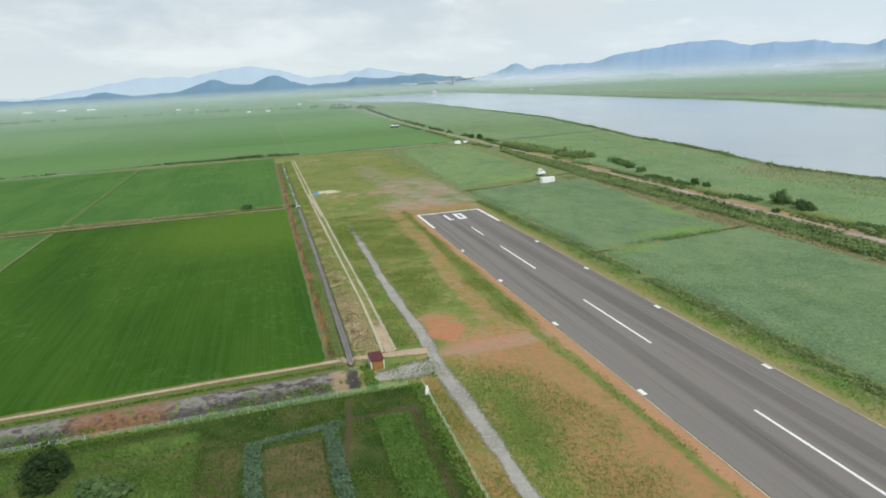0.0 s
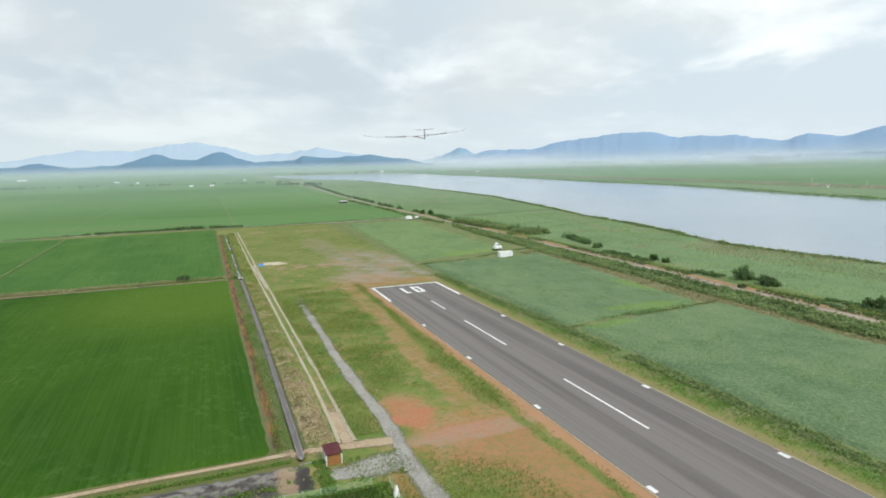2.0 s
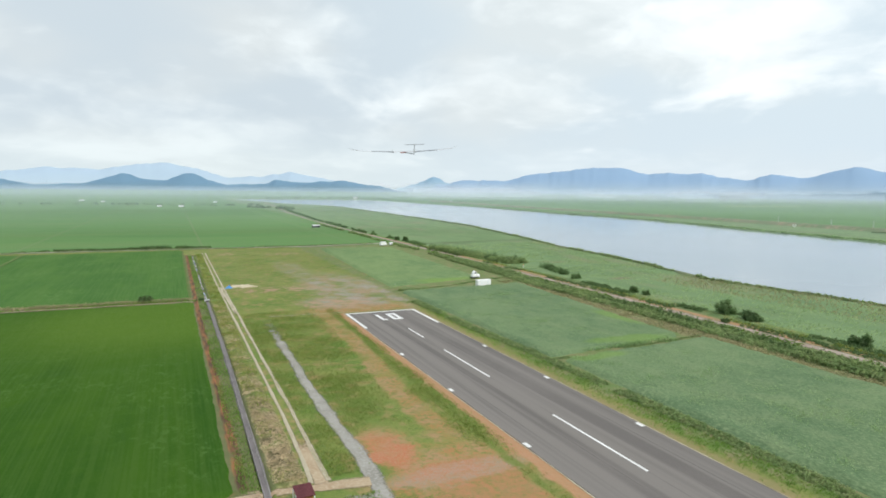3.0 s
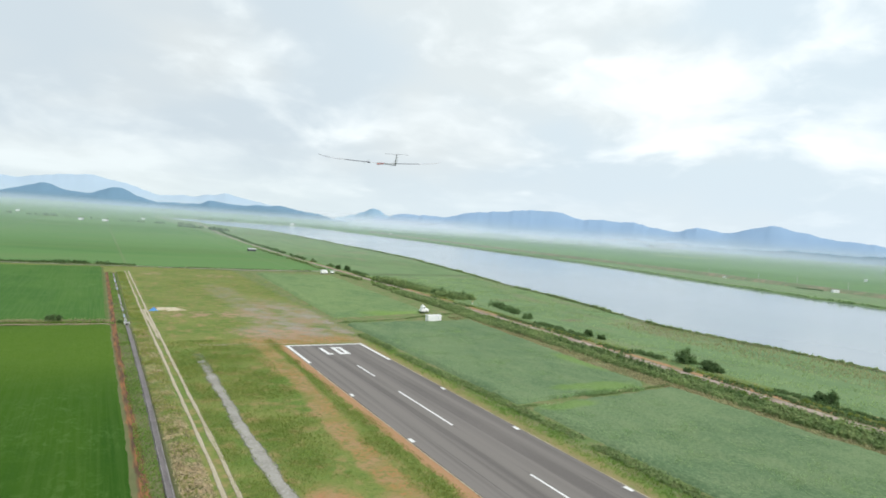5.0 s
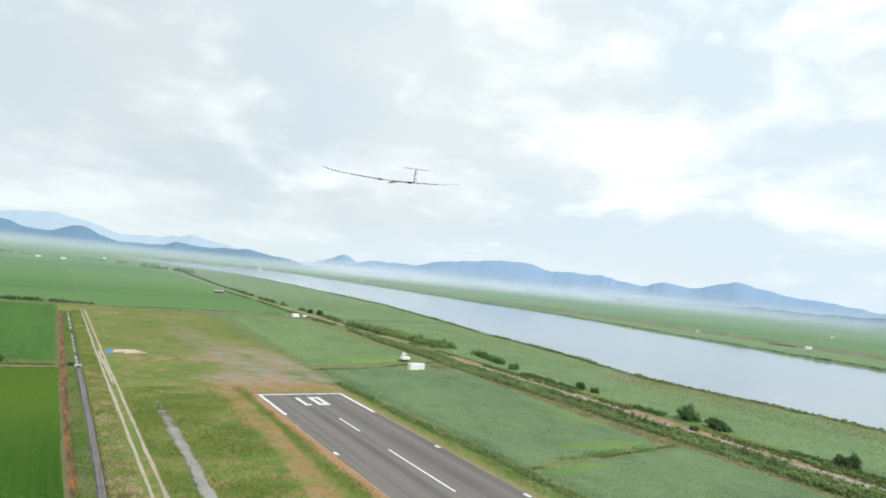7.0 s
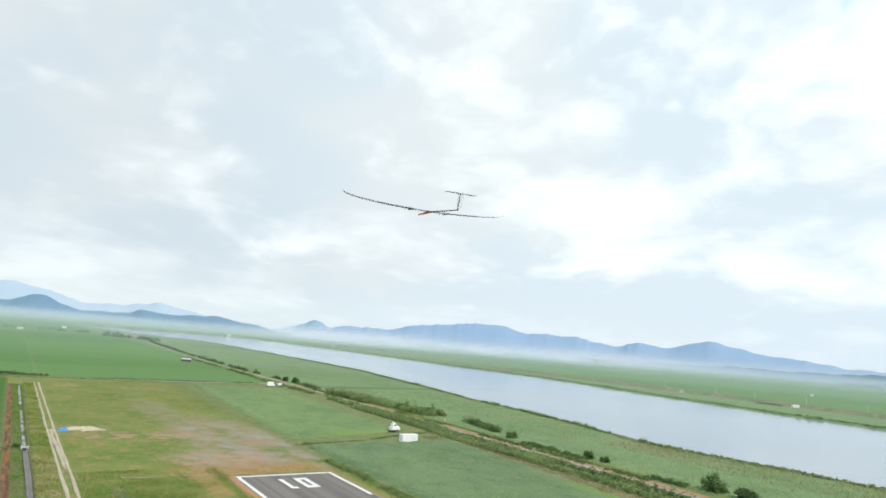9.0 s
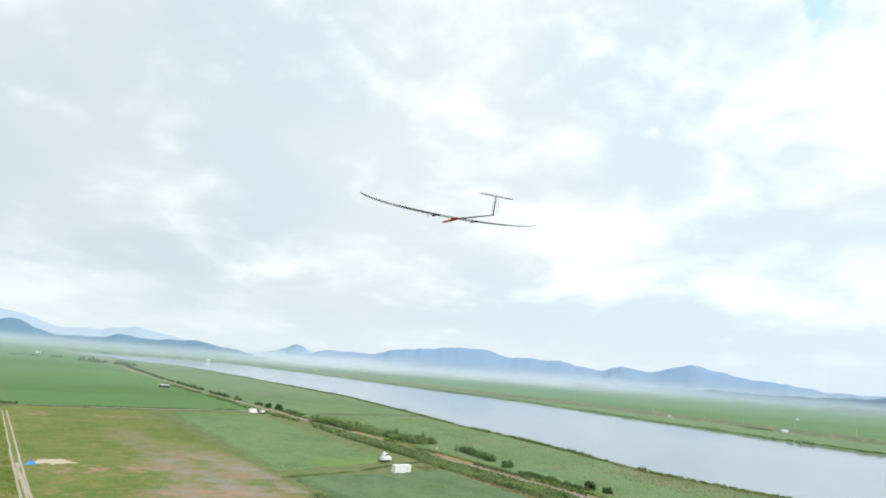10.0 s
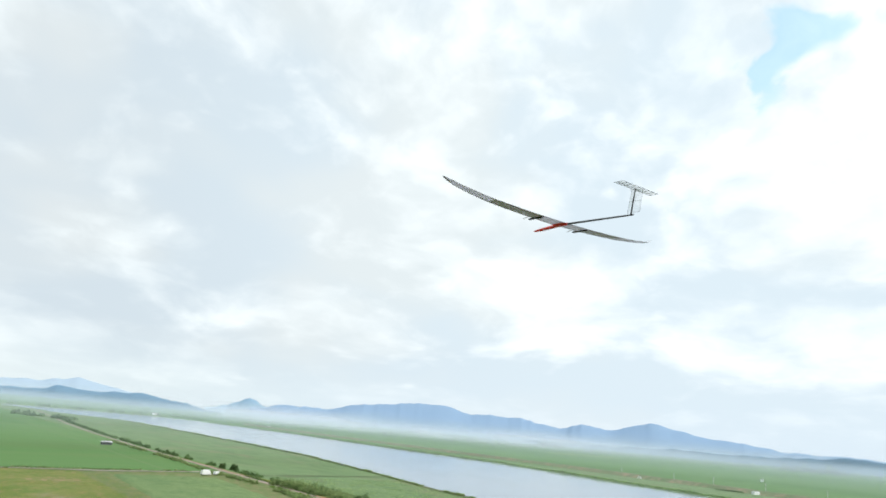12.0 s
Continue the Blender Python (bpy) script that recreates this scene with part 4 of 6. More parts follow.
def ditch_lining():
    """Broken rock and mud on the sides of the wide ditch."""
    xs, vs = np.arange(-140, -39.4, 0.45), np.linspace(0, 1, 16)
    X, V = np.meshgrid(xs, vs, indexing="ij")
    Y = -121.6 - V * 8.2
    Z = land(X, Y) + 0.02 + 0.75 * np.abs(smooth_noise(X, Y, 1.6, 140)) + 0.22 * smooth_noise(X, Y, 0.6, 141)
    Z = np.where((V == 0) | (V == 1) | (X > -39.9), Z - 0.5, Z)
    Z = Z - 0.45 * ramp(X, -42.5, -40.0)
    m = bpy.data.materials.new("rock_and_mud")
    m.use_nodes = True
    t = Tree(m.node_tree)
    p = t.place()
    xyz = t.node("ShaderNodeSeparateXYZ", None, None, i0=p)
    a, b, d = t.noise(p, 0.10, 4.0), t.noise(p, 1.1, 5.0, 0.65), t.noise(t.scaled(p, 0.35, 0.9, 1), 1.0, 4.0)
    c = t.mix(t.step(b, 0.35, 0.65), (0.038, 0.035, 0.034), (0.095, 0.085, 0.077))
    crest = t.mul(t.band(t.add(xyz.outputs[1], t.mul(t.math("SUBTRACT", b, 0.5), 2.0)), -123.9, -122.3, 0.5), t.step(d, 0.36, 0.56))
    c = t.mix(crest, c, t.mix(b, (0.10, 0.09, 0.085), (0.36, 0.335, 0.315)))
    rust = t.mul(t.band(t.add(xyz.outputs[0], t.mul(a, 6.0)), -84.0, -70.0, 3.0), t.step(b, 0.25, 0.55))
    c = t.mix(t.mul(rust, 0.85), c, t.mix(b, (0.13, 0.058, 0.024), (0.31, 0.145, 0.056)))
    xb = t.add(xyz.outputs[0], t.mul(t.math("SUBTRACT", b, 0.5), 4.0))
    c = t.mix(t.mul(t.band(xb, -46.0, -43.4, 0.5), 0.9), c, t.mix(d, (0.22, 0.155, 0.095), (0.40, 0.305, 0.20)))
    c = t.mix(t.mul(t.band(xb, -43.2, -41.2, 0.4), 0.9), c, (0.050, 0.044, 0.040))
    weeds = t.mul(t.step(t.add(t.mul(d, 0.6), t.mul(b, 0.4)), 0.53, 0.62), 0.8)
    c = t.mix(weeds, c, (0.07, 0.13, 0.025))
    bsdf = t.node("ShaderNodeBsdfPrincipled", None, None, Base_Color=c, Roughness=0.85)
    t.put(t.node("ShaderNodeBump", 0, None, Strength=0.7, Distance=0.15, Height=b), bsdf.inputs["Normal"])
    t.node("ShaderNodeOutputMaterial", None, None, Surface=bsdf.outputs[0])
    return tagged(sheet("ditch_bank", np.stack([X, Y, Z], -1).reshape(-1, 3), grid_faces(len(xs), 16), m), "rocky muddy sides of a wide drainage ditch", "ditch", kind="structure")


ditch_lining()


# ---- hills and mist ----
EYE0 = (-50.0, -165.0, 40.0)


def hills(name, label, dist, crestline, depth, mat, seed, lo, hi, air):
    """A range of hills on an arc: its summits and saddles give azimuth and elevation in degrees."""
    az = np.arange(lo, hi, 0.12)
    c = np.array([(-200, -0.2), *crestline, (200, -0.2)])
    k = np.clip(np.searchsorted(c[:, 0], az) - 1, 0, len(c) - 2)
    f = (az - c[k, 0]) / (c[k + 1, 0] - c[k, 0])
    f = 0.45 * f + 0.55 * f * f * (3 - 2 * f)
    el = c[k, 1] * (1 - f) + c[k + 1, 1] * f
    el = el + 0.12 * smooth_noise(az * 10, 0 * az, 9, seed) + 0.07 * smooth_noise(az * 10, 0 * az, 4, seed + 1)
    crest = 40 + dist * np.tan(np.radians(el))
    rows = []
    for k, f in enumerate((0.0, 0.12, 0.3, 0.5, 0.7, 0.88, 1.0, 0.8, 0.0)):
        r = dist - depth * (1 - k / 6.0) if k <= 6 else dist + depth * (k - 6) * 0.3
        jag = 1 + 0.05 * f * (1 - f) * 4 * smooth_noise(az * 10, 0 * az + k * 7, 14, seed + 2)
        rr = r + 5 * smooth_noise(az * 10, 0 * az + k * 9, 16, seed + 3)
        rows.append(np.stack([EYE0[0] + rr * np.sin(np.radians(az)), EYE0[1] + rr * np.cos(np.radians(az)), np.maximum(crest * f * jag, -2) - (3 if f == 0 else 0)], -1))
    v = np.stack(rows, 1)
    # tinted shell just before the slopes: distance haze put in as colour
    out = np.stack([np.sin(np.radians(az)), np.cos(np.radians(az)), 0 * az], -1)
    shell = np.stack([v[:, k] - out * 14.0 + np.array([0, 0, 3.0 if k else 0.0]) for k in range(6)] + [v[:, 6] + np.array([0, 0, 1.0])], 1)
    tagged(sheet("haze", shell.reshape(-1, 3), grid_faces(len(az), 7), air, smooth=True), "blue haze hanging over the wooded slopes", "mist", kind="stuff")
    return tagged(sheet(name, v.reshape(-1, 3), grid_faces(len(az), 9), mat, smooth=True), label, "hills", kind="structure")


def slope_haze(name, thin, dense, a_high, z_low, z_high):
    """Aerial haze painted as a two-tone coat over a range, thicker towards its foot."""
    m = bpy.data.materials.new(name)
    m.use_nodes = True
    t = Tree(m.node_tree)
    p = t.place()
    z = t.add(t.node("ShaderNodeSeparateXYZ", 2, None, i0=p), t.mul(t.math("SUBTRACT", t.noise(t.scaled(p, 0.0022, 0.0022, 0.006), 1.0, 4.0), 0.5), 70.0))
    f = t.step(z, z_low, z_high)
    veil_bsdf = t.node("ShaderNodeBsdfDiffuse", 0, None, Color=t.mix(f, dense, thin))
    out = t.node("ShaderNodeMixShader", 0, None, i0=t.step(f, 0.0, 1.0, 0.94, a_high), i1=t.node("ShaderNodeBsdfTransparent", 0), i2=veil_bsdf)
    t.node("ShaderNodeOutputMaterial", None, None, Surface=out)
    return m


# thin and dense tints of the painted distance haze, range by range
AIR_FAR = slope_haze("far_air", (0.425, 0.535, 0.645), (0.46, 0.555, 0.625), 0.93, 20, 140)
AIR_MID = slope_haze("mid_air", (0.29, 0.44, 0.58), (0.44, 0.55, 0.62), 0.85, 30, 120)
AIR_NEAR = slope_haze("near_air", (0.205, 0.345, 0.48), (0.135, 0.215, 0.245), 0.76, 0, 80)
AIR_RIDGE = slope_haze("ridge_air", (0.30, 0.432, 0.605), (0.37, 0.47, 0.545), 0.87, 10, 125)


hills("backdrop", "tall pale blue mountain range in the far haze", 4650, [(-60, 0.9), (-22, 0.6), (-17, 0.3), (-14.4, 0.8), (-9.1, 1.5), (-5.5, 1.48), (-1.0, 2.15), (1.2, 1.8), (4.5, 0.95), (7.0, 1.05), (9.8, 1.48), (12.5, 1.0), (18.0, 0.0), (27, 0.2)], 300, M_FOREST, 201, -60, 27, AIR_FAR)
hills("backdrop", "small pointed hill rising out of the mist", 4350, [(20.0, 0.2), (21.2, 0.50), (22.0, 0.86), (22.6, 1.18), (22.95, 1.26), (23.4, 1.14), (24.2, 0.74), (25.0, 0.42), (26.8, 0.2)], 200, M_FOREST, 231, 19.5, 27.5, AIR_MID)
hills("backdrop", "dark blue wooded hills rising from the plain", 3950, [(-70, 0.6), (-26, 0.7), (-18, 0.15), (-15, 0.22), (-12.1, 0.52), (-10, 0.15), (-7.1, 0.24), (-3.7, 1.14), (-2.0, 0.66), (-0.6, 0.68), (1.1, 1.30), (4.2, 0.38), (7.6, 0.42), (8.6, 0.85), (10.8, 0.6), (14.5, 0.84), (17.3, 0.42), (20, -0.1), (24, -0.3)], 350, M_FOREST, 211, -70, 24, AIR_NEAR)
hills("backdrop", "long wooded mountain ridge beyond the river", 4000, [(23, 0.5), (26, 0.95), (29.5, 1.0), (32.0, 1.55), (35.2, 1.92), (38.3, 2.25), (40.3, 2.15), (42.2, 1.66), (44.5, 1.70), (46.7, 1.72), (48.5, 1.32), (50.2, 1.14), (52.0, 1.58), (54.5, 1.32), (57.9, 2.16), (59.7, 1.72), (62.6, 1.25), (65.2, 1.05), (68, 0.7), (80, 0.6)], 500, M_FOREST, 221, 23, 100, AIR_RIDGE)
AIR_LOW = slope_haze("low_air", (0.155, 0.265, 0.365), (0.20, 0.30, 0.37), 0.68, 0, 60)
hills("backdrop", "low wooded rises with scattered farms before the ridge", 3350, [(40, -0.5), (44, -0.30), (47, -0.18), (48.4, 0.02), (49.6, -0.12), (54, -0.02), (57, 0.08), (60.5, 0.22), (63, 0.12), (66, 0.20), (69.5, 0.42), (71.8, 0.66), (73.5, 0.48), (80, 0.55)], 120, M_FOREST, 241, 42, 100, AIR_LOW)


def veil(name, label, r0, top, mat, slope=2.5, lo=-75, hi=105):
    """Added haze sheet on an arc, leaning away from the airfield for more skylight."""
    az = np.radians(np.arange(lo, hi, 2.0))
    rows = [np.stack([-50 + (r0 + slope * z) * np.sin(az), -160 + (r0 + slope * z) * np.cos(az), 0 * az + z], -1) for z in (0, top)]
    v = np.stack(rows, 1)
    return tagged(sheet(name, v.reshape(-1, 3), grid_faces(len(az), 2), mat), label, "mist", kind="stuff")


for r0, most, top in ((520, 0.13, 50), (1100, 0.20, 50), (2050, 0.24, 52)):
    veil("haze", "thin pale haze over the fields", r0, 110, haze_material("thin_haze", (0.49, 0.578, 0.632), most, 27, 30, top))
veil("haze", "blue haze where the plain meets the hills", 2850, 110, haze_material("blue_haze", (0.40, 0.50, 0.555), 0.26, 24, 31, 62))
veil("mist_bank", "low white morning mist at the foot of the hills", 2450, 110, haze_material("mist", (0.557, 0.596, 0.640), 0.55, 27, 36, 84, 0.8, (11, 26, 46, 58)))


def culvert():
    """Concrete headwall with a round pipe mouth, where the channel passes under the road."""
    e = empty("culvert", -41.2, -121.6, -0.95)
    bm = bmesh.new()
    box(bm, (-1.3, -0.15, -0.3), (1.3, 0.15, 0.95), 0.03)
    part("headwall", bm, M_CONCRETE, e)
    bm = bmesh.new()
    tube(bm, (0, -0.5, 0.35), (0, -0.14, 0.35), 0.5, n=20)
    part("pipe", bm, M_CONCRETE, e)
    # dark disc over the solid pipe end stands for the shade inside it
    bm = bmesh.new()
    tube(bm, (0, -0.53, 0.35), (0, -0.49, 0.35), 0.42, n=20)
    part("mouth_shade", bm, M_DARKGREY, e, "dark disc painted as the shade inside the pipe")
    return tagged(e, "small concrete culvert under the dirt road", "culvert")


culvert()


def sluice(x, y):
    """White concrete sluice box where the lined channel begins."""
    e = empty("sluice", x, y, -0.5)
    for sx in (-1, 1):
        bm = bmesh.new()
        box(bm, (sx * 0.75 - 0.12, -1.1, 0.0), (sx * 0.75 + 0.12, 1.1, 0.95), 0.02)
        part("side_wall", bm, M_PALECONCRETE, e)
    bm = bmesh.new()
    box(bm, (-0.62, -0.25, 0.55), (0.62, 0.25, 0.98), 0.02)
    part("beam", bm, M_PALECONCRETE, e)
    bm = bmesh.new()
    box(bm, (-0.5, -0.05, 0.05), (0.5, 0.05, 0.9), 0.01)
    part("gate", bm, M_DARKGREY, e, "dark rusty sluice gate")
    return tagged(e, "pale concrete sluice box at the head of the channel", "sluice")


M_PALECONCRETE = surface("pale_concrete", (0.46, 0.46, 0.45), (0.56, 0.56, 0.55), (0.66, 0.66, 0.65), fine=3.0, coarse=0.6, bump=0.2)
sluice(-42.0, 43.0)


def far_levee():
    """Earth levee on the far bank: brown weathered face, grassy top."""
    ys = np.arange(-700, 2000, 12.0)
    cx = np.interp(ys, [-700, 60, 200, 320, 560, 800, 1260, 2000], [600, 668, 690, 706, 732, 748, 785, 860])
    prof = [(-13, -0.4), (-8, 1.6), (-4, 3.6), (-2, 4.2), (2, 4.2), (9, 0.6), (13, -0.4)]
    v = np.stack([np.stack([cx + a, ys, 0 * ys + b + (0.5 * smooth_noise(ys, 0 * ys + i * 5, 30, 160 + i) if 0 < i < 6 else 0)], -1) for i, (a, b) in enumerate(prof)], 1)
    m = surface("levee_face", (0.13, 0.185, 0.080), (0.18, 0.195, 0.105), (0.29, 0.24, 0.15), fine=0.12, coarse=0.02, bump=0.6, depth=0.5)
    return tagged(sheet("levee", v.reshape(-1, 3), grid_faces(len(ys), 7), m, smooth=True), "long brown earth levee on the far river bank", "levee", kind="structure")


far_levee()


# ---- vegetation ----
def blades(name, label, category, pts, height, width, mat, per=3, seed=1, lean=0.9):
    """Tufts of grass: a few tapering blades each, in one mesh."""
    r = np.random.default_rng(seed)
    n = len(pts)
    p = np.repeat(pts, per, 0)
    k = len(p)
    b = r.random(k) * 2 * np.pi
    a = b + np.pi / 2 + 0.5 * (r.random(k) - 0.5)
    h = height * (0.6 + 0.8 * r.random(k))
    wd = width * (0.6 + 0.8 * r.random(k))
    off = np.stack([np.cos(a + 1.3), np.sin(a + 1.3), 0 * a], -1) * (width * 0.8 * r.random(k))[:, None]
    side = np.stack([np.cos(a), np.sin(a), 0 * a], -1) * (wd / 2)[:, None]
    tip = np.stack([np.cos(b) * lean * h, np.sin(b) * lean * h, h], -1)
    base = p + off - np.array([0, 0, 0.05])
    v = np.stack([base - side, base + side, base + tip + side * 0.25, base + tip - side * 0.25], 1).reshape(-1, 3)
    f = np.arange(4 * k).reshape(-1, 4)
    return tagged(sheet(name, v, f, mat), label, category, kind="stuff")


def scatter(x0, x1, y0, y1, n, seed, keep=None):
    r = np.random.default_rng(seed)
    x, y = x0 + (x1 - x0) * r.random(n), y0 + (y1 - y0) * r.random(n)
    if keep is not None:
        ok = keep(x, y, r.random(n))
        x, y = x[ok], y[ok]
    return np.stack([x, y, land(x, y)], -1)


def leaves(centres, radii, heights, per, size, seed):
    """Leafy clumps: small leaf faces spread through low domes; returns vertices and faces."""
    r = np.random.default_rng(seed)
    n = len(centres)
    k = n * per
    d = r.normal(size=(k, 3))
    d /= np.linalg.norm(d, axis=1)[:, None]
    d[:, 2] = np.abs(d[:, 2])
    rad = (0.55 + 0.5 * r.random(k)) * (1 + 0.25 * np.sin(5 * np.arctan2(d[:, 1], d[:, 0]) + np.repeat(r.random(n) * 6, per)))
    c = np.repeat(centres, per, 0)
    p = c + d * np.stack([np.repeat(radii, per)] * 2 + [np.repeat(heights, per)], -1) * rad[:, None]
    nrm = d + 0.6 * r.normal(size=(k, 3)) + np.array([0, -0.25, 0.9])
    nrm /= np.linalg.norm(nrm, axis=1)[:, None]
    u = np.cross(nrm, r.normal(size=(k, 3)))
    u /= np.linalg.norm(u, axis=1)[:, None]
    v = np.cross(nrm, u)
    s = (size * (0.6 + 0.8 * r.random(k)))[:, None]
    u, v = u * s, v * s * 0.7
    return np.stack([p - u, p - v * 0.9, p + u, p + v * 0.9], 1).reshape(-1, 3), np.arange(4 * k).reshape(-1, 4)


def thicket(name, label, way, width, high, gap, mat, per=60, size=0.3, seed=1, thin=0.0, category="hedge", radius=0.9):
    """A ragged row of shrubs along a line."""
    r = np.random.default_rng(seed)
    way = np.array(way, float)
    d = np.r_[0, np.cumsum(np.linalg.norm(np.diff(way, axis=0), axis=1))]
    s = np.arange(0, d[-1], gap) + r.random(int(np.ceil(d[-1] / gap))) * gap
    dens = smooth_noise(s, 0 * s, 14, seed) + 0.5
    s = s[dens > thin]
    x, y = np.interp(s, d, way[:, 0]) + (r.random(len(s)) - 0.5) * width, np.interp(s, d, way[:, 1]) + (r.random(len(s)) - 0.5) * gap
    tall = high * (0.55 + 0.5 * r.random(len(s)) + 0.8 * smooth_noise(s, 0 * s, 18, seed + 1))
    tall = np.maximum(tall, 0.3 * high)
    v, f = leaves(np.stack([x, y, land(x, y) - 0.05], -1), radius * (0.6 + 0.7 * r.random(len(s))), tall, per, size, seed + 2)
    return tagged(sheet(name, v, f, mat), label, category, kind="stuff")


def bush(label, x, y, radius, high, seed, mat=None, name="bush", category="bush", leaf=0.28, per=190):
    """A single bush or small tree: forked trunk and a crown of leafy clumps."""
    r = np.random.default_rng(seed)
    z0 = float(land(np.array([x]), np.array([y]))[0])
    e = empty(name, x, y, z0)
    bm = bmesh.new()
    tube(bm, (0, 0, -0.1), (0, 0, high * 0.45), 0.05 * high, 0.03 * high, 7)
    for k in range(5):
        a = k * 1.26 + r.random()
        tube(bm, (0, 0, high * (0.2 + 0.04 * k)), (math.cos(a) * radius * 0.6, math.sin(a) * radius * 0.6, high * (0.5 + 0.25 * r.random())), 0.025 * high, 0.008 * high, 5)
    part("trunk", bm, M_BARK, e)
    n = 18
    a, q = r.random(n) * 6.28, np.sqrt(r.random(n)) * radius * 0.72
    c = np.stack([np.cos(a) * q, np.sin(a) * q, high * (0.58 * np.linspace(0, 1, n) ** 1.2) * (1.20 - 0.62 * q / radius)], -1)
    v, f = leaves(c, radius * (0.20 + 0.22 * r.random(n)), high * (0.22 + 0.26 * r.random(n)), int(per * 0.62), leaf, seed)
    sheet("crown", v, f, mat or M_LEAF, e)
    return tagged(e, label, category)


# weeds along the runway's far verge
thicket("weeds", "thick green weeds along the runway verge", [(30.8, 14), (31.2, -34), (33.2, -64), (33.8, -92), (34.0, -142), (33.4, -300)], 3.2, 0.85, 0.14, M_SHRUB, 20, 0.20, 301, 0.12, category="weeds", radius=0.65)
blades("weeds", "yellowish tall grass along the runway verge", "weeds", scatter(26.0, 32.5, -200, 16, 22000, 305, lambda x, y, q: q < 0.10 + 0.8 * np.clip((x - 27) / 4, 0, 1) * (0.6 + smooth_noise(x, y, 4, 306))), 0.26, 0.10, M_WEED, 3, 307, 1.2)
thicket("weeds", "low weeds on the bank between two reed plots", [(35.5, -74.2), (50, -72.6), (77, -69.6), (92, -68)], 1.6, 0.45, 0.16, M_SHRUB, 20, 0.15, 309, 0.2, category="weeds", radius=0.6)
thicket("weeds", "tall weeds on the bank between two reed plots", [(33, 40), (60, 46), (82, 56), (94, 60)], 4.5, 0.6, 0.16, M_SHRUB, 20, 0.18, 313, 0.1, category="weeds", radius=0.7)
thicket("weeds", "rough weeds on the bank between paddies", [(-330, 40), (-152, 43.2), (-134, 44.2), (-104, 44.0), (-47, 43.7)], 3.0, 0.9, 0.3, M_WEED, 24, 0.26, 317, 0.30, category="weeds", radius=0.7)
blades("weeds", "tall brownish dry grass on the bank between paddies", "weeds", scatter(-240, -48.5, 42.4, 50.0, 16000, 316, lambda x, y, q: (np.abs(y - np.interp(x, [-240, -134, -48], [44.6, 46.8, 46.2])) < 2.6) & (q < 0.25 + smooth_noise(x, y, 6, 314))), 0.85, 0.20, M_DRYREED, 3, 315, 0.8)
blades("weeds", "green weeds along the near edge of the runway", "weeds", scatter(-8.4, -1.2, -180, 0, 12000, 319, lambda x, y, q: (q < (0.42 + 1.0 * smooth_noise(x, y, 5, 320)) * np.exp(-((x - np.interp(y, [-180, -150, -120, -60, -10], [-3.0, -3.4, -4.8, -4.2, -2.4])) / 1.15) ** 2))), 0.20, 0.08, M_GRASS, 3, 318, 1.3)
# shrubs on the landward side of the levee road
thicket("hedge", "dense leafy green shrubs on the landward side of the levee road", [(98.5, -320), (98.5, -110), (99.0, -84), (99.5, -45), (100.5, -4), (99.5, 25), (100.5, 49), (103.0, 69), (104, 140)], 9.0, 1.6, 0.10, M_SHRUB, 34, 0.34, 321, 0.03, radius=1.1)
thicket("hedge", "darker lumpy shrubs standing out of the levee hedge", [(101, -320), (101, -110), (101.5, -82), (102, -50), (103, -16), (103, 35), (105, 80), (106, 140)], 5.0, 2.2, 1.1, M_LEAF, 60, 0.30, 323, 0.34, radius=1.2)
thicket("hedge", "dry tall grass beneath the shrubs", [(92.5, -320), (92, -88), (92.5, -60), (93, -30), (92, 0), (93, 40)], 4.0, 0.5, 0.30, M_DRYREED, 22, 0.20, 325, 0.12, category="weeds", radius=0.8)
thicket("weeds", "ragged weeds breaking up the verges of the levee road", [(105.5, -320), (105.5, -110), (106, -55), (107, 0), (108, 60), (109, 140), (110, 240)], 5.0, 0.6, 0.22, M_WEED, 20, 0.24, 327, 0.42, category="weeds", radius=0.7)
thicket("weeds", "low green clumps growing over the rusty shoulder", [(113, -320), (113, -110), (114, -55), (115, 0), (116, 60), (117, 140), (117, 240)], 5.5, 0.5, 0.24, M_LEAF, 20, 0.24, 328, 0.40, category="weeds", radius=0.8)
blades("reeds", "rank dry grass between the reeds and the levee hedge", "reeds", scatter(86, 98, -190, 60, 16000, 571, lambda x, y, q: q < 0.35 + 1.2 * smooth_noise(x, y, 6, 572)), 0.6, 0.16, M_DRYREED, 2, 573, 0.8)
thicket("hedge", "scattered shrubs along the levee road", [(103, 140), (105, 200), (103, 250), (106, 345), (106, 560)], 4.0, 1.5, 0.9, M_SHRUB, 60, 0.38, 329, 0.3)
# shrubs on the river side of the road
thicket("hedge", "dense shrubs on the river side of the levee road", [(132, 108), (131, 122), (128, 148), (122, 172), (118, 198)], 13.0, 3.5, 0.15, M_SHRUB, 60, 0.42, 333, 0.08, radius=1.7)
thicket("hedge", "taller darker shrubs among those on the river side of the road", [(133, 110), (131, 122), (129, 148), (124, 172), (119, 198)], 10.0, 3.8, 0.8, M_LEAF, 90, 0.40, 335, 0.25, radius=1.9)
thicket("hedge", "dark low shrubs along the river side of the road", [(120, -300), (120, -110), (121, -80), (121, -30), (123, 20), (125, 70)], 6.0, 1.0, 0.35, M_LEAF, 44, 0.28, 337, 0.40, radius=1.1)
thicket("hedge", "clump of dark leafy bushes on the river meadow", [(139, 90), (136, 78), (131, 58), (128, 44)], 5.0, 2.3, 0.7, M_LEAF, 90, 0.34, 339, 0.15, radius=1.6)
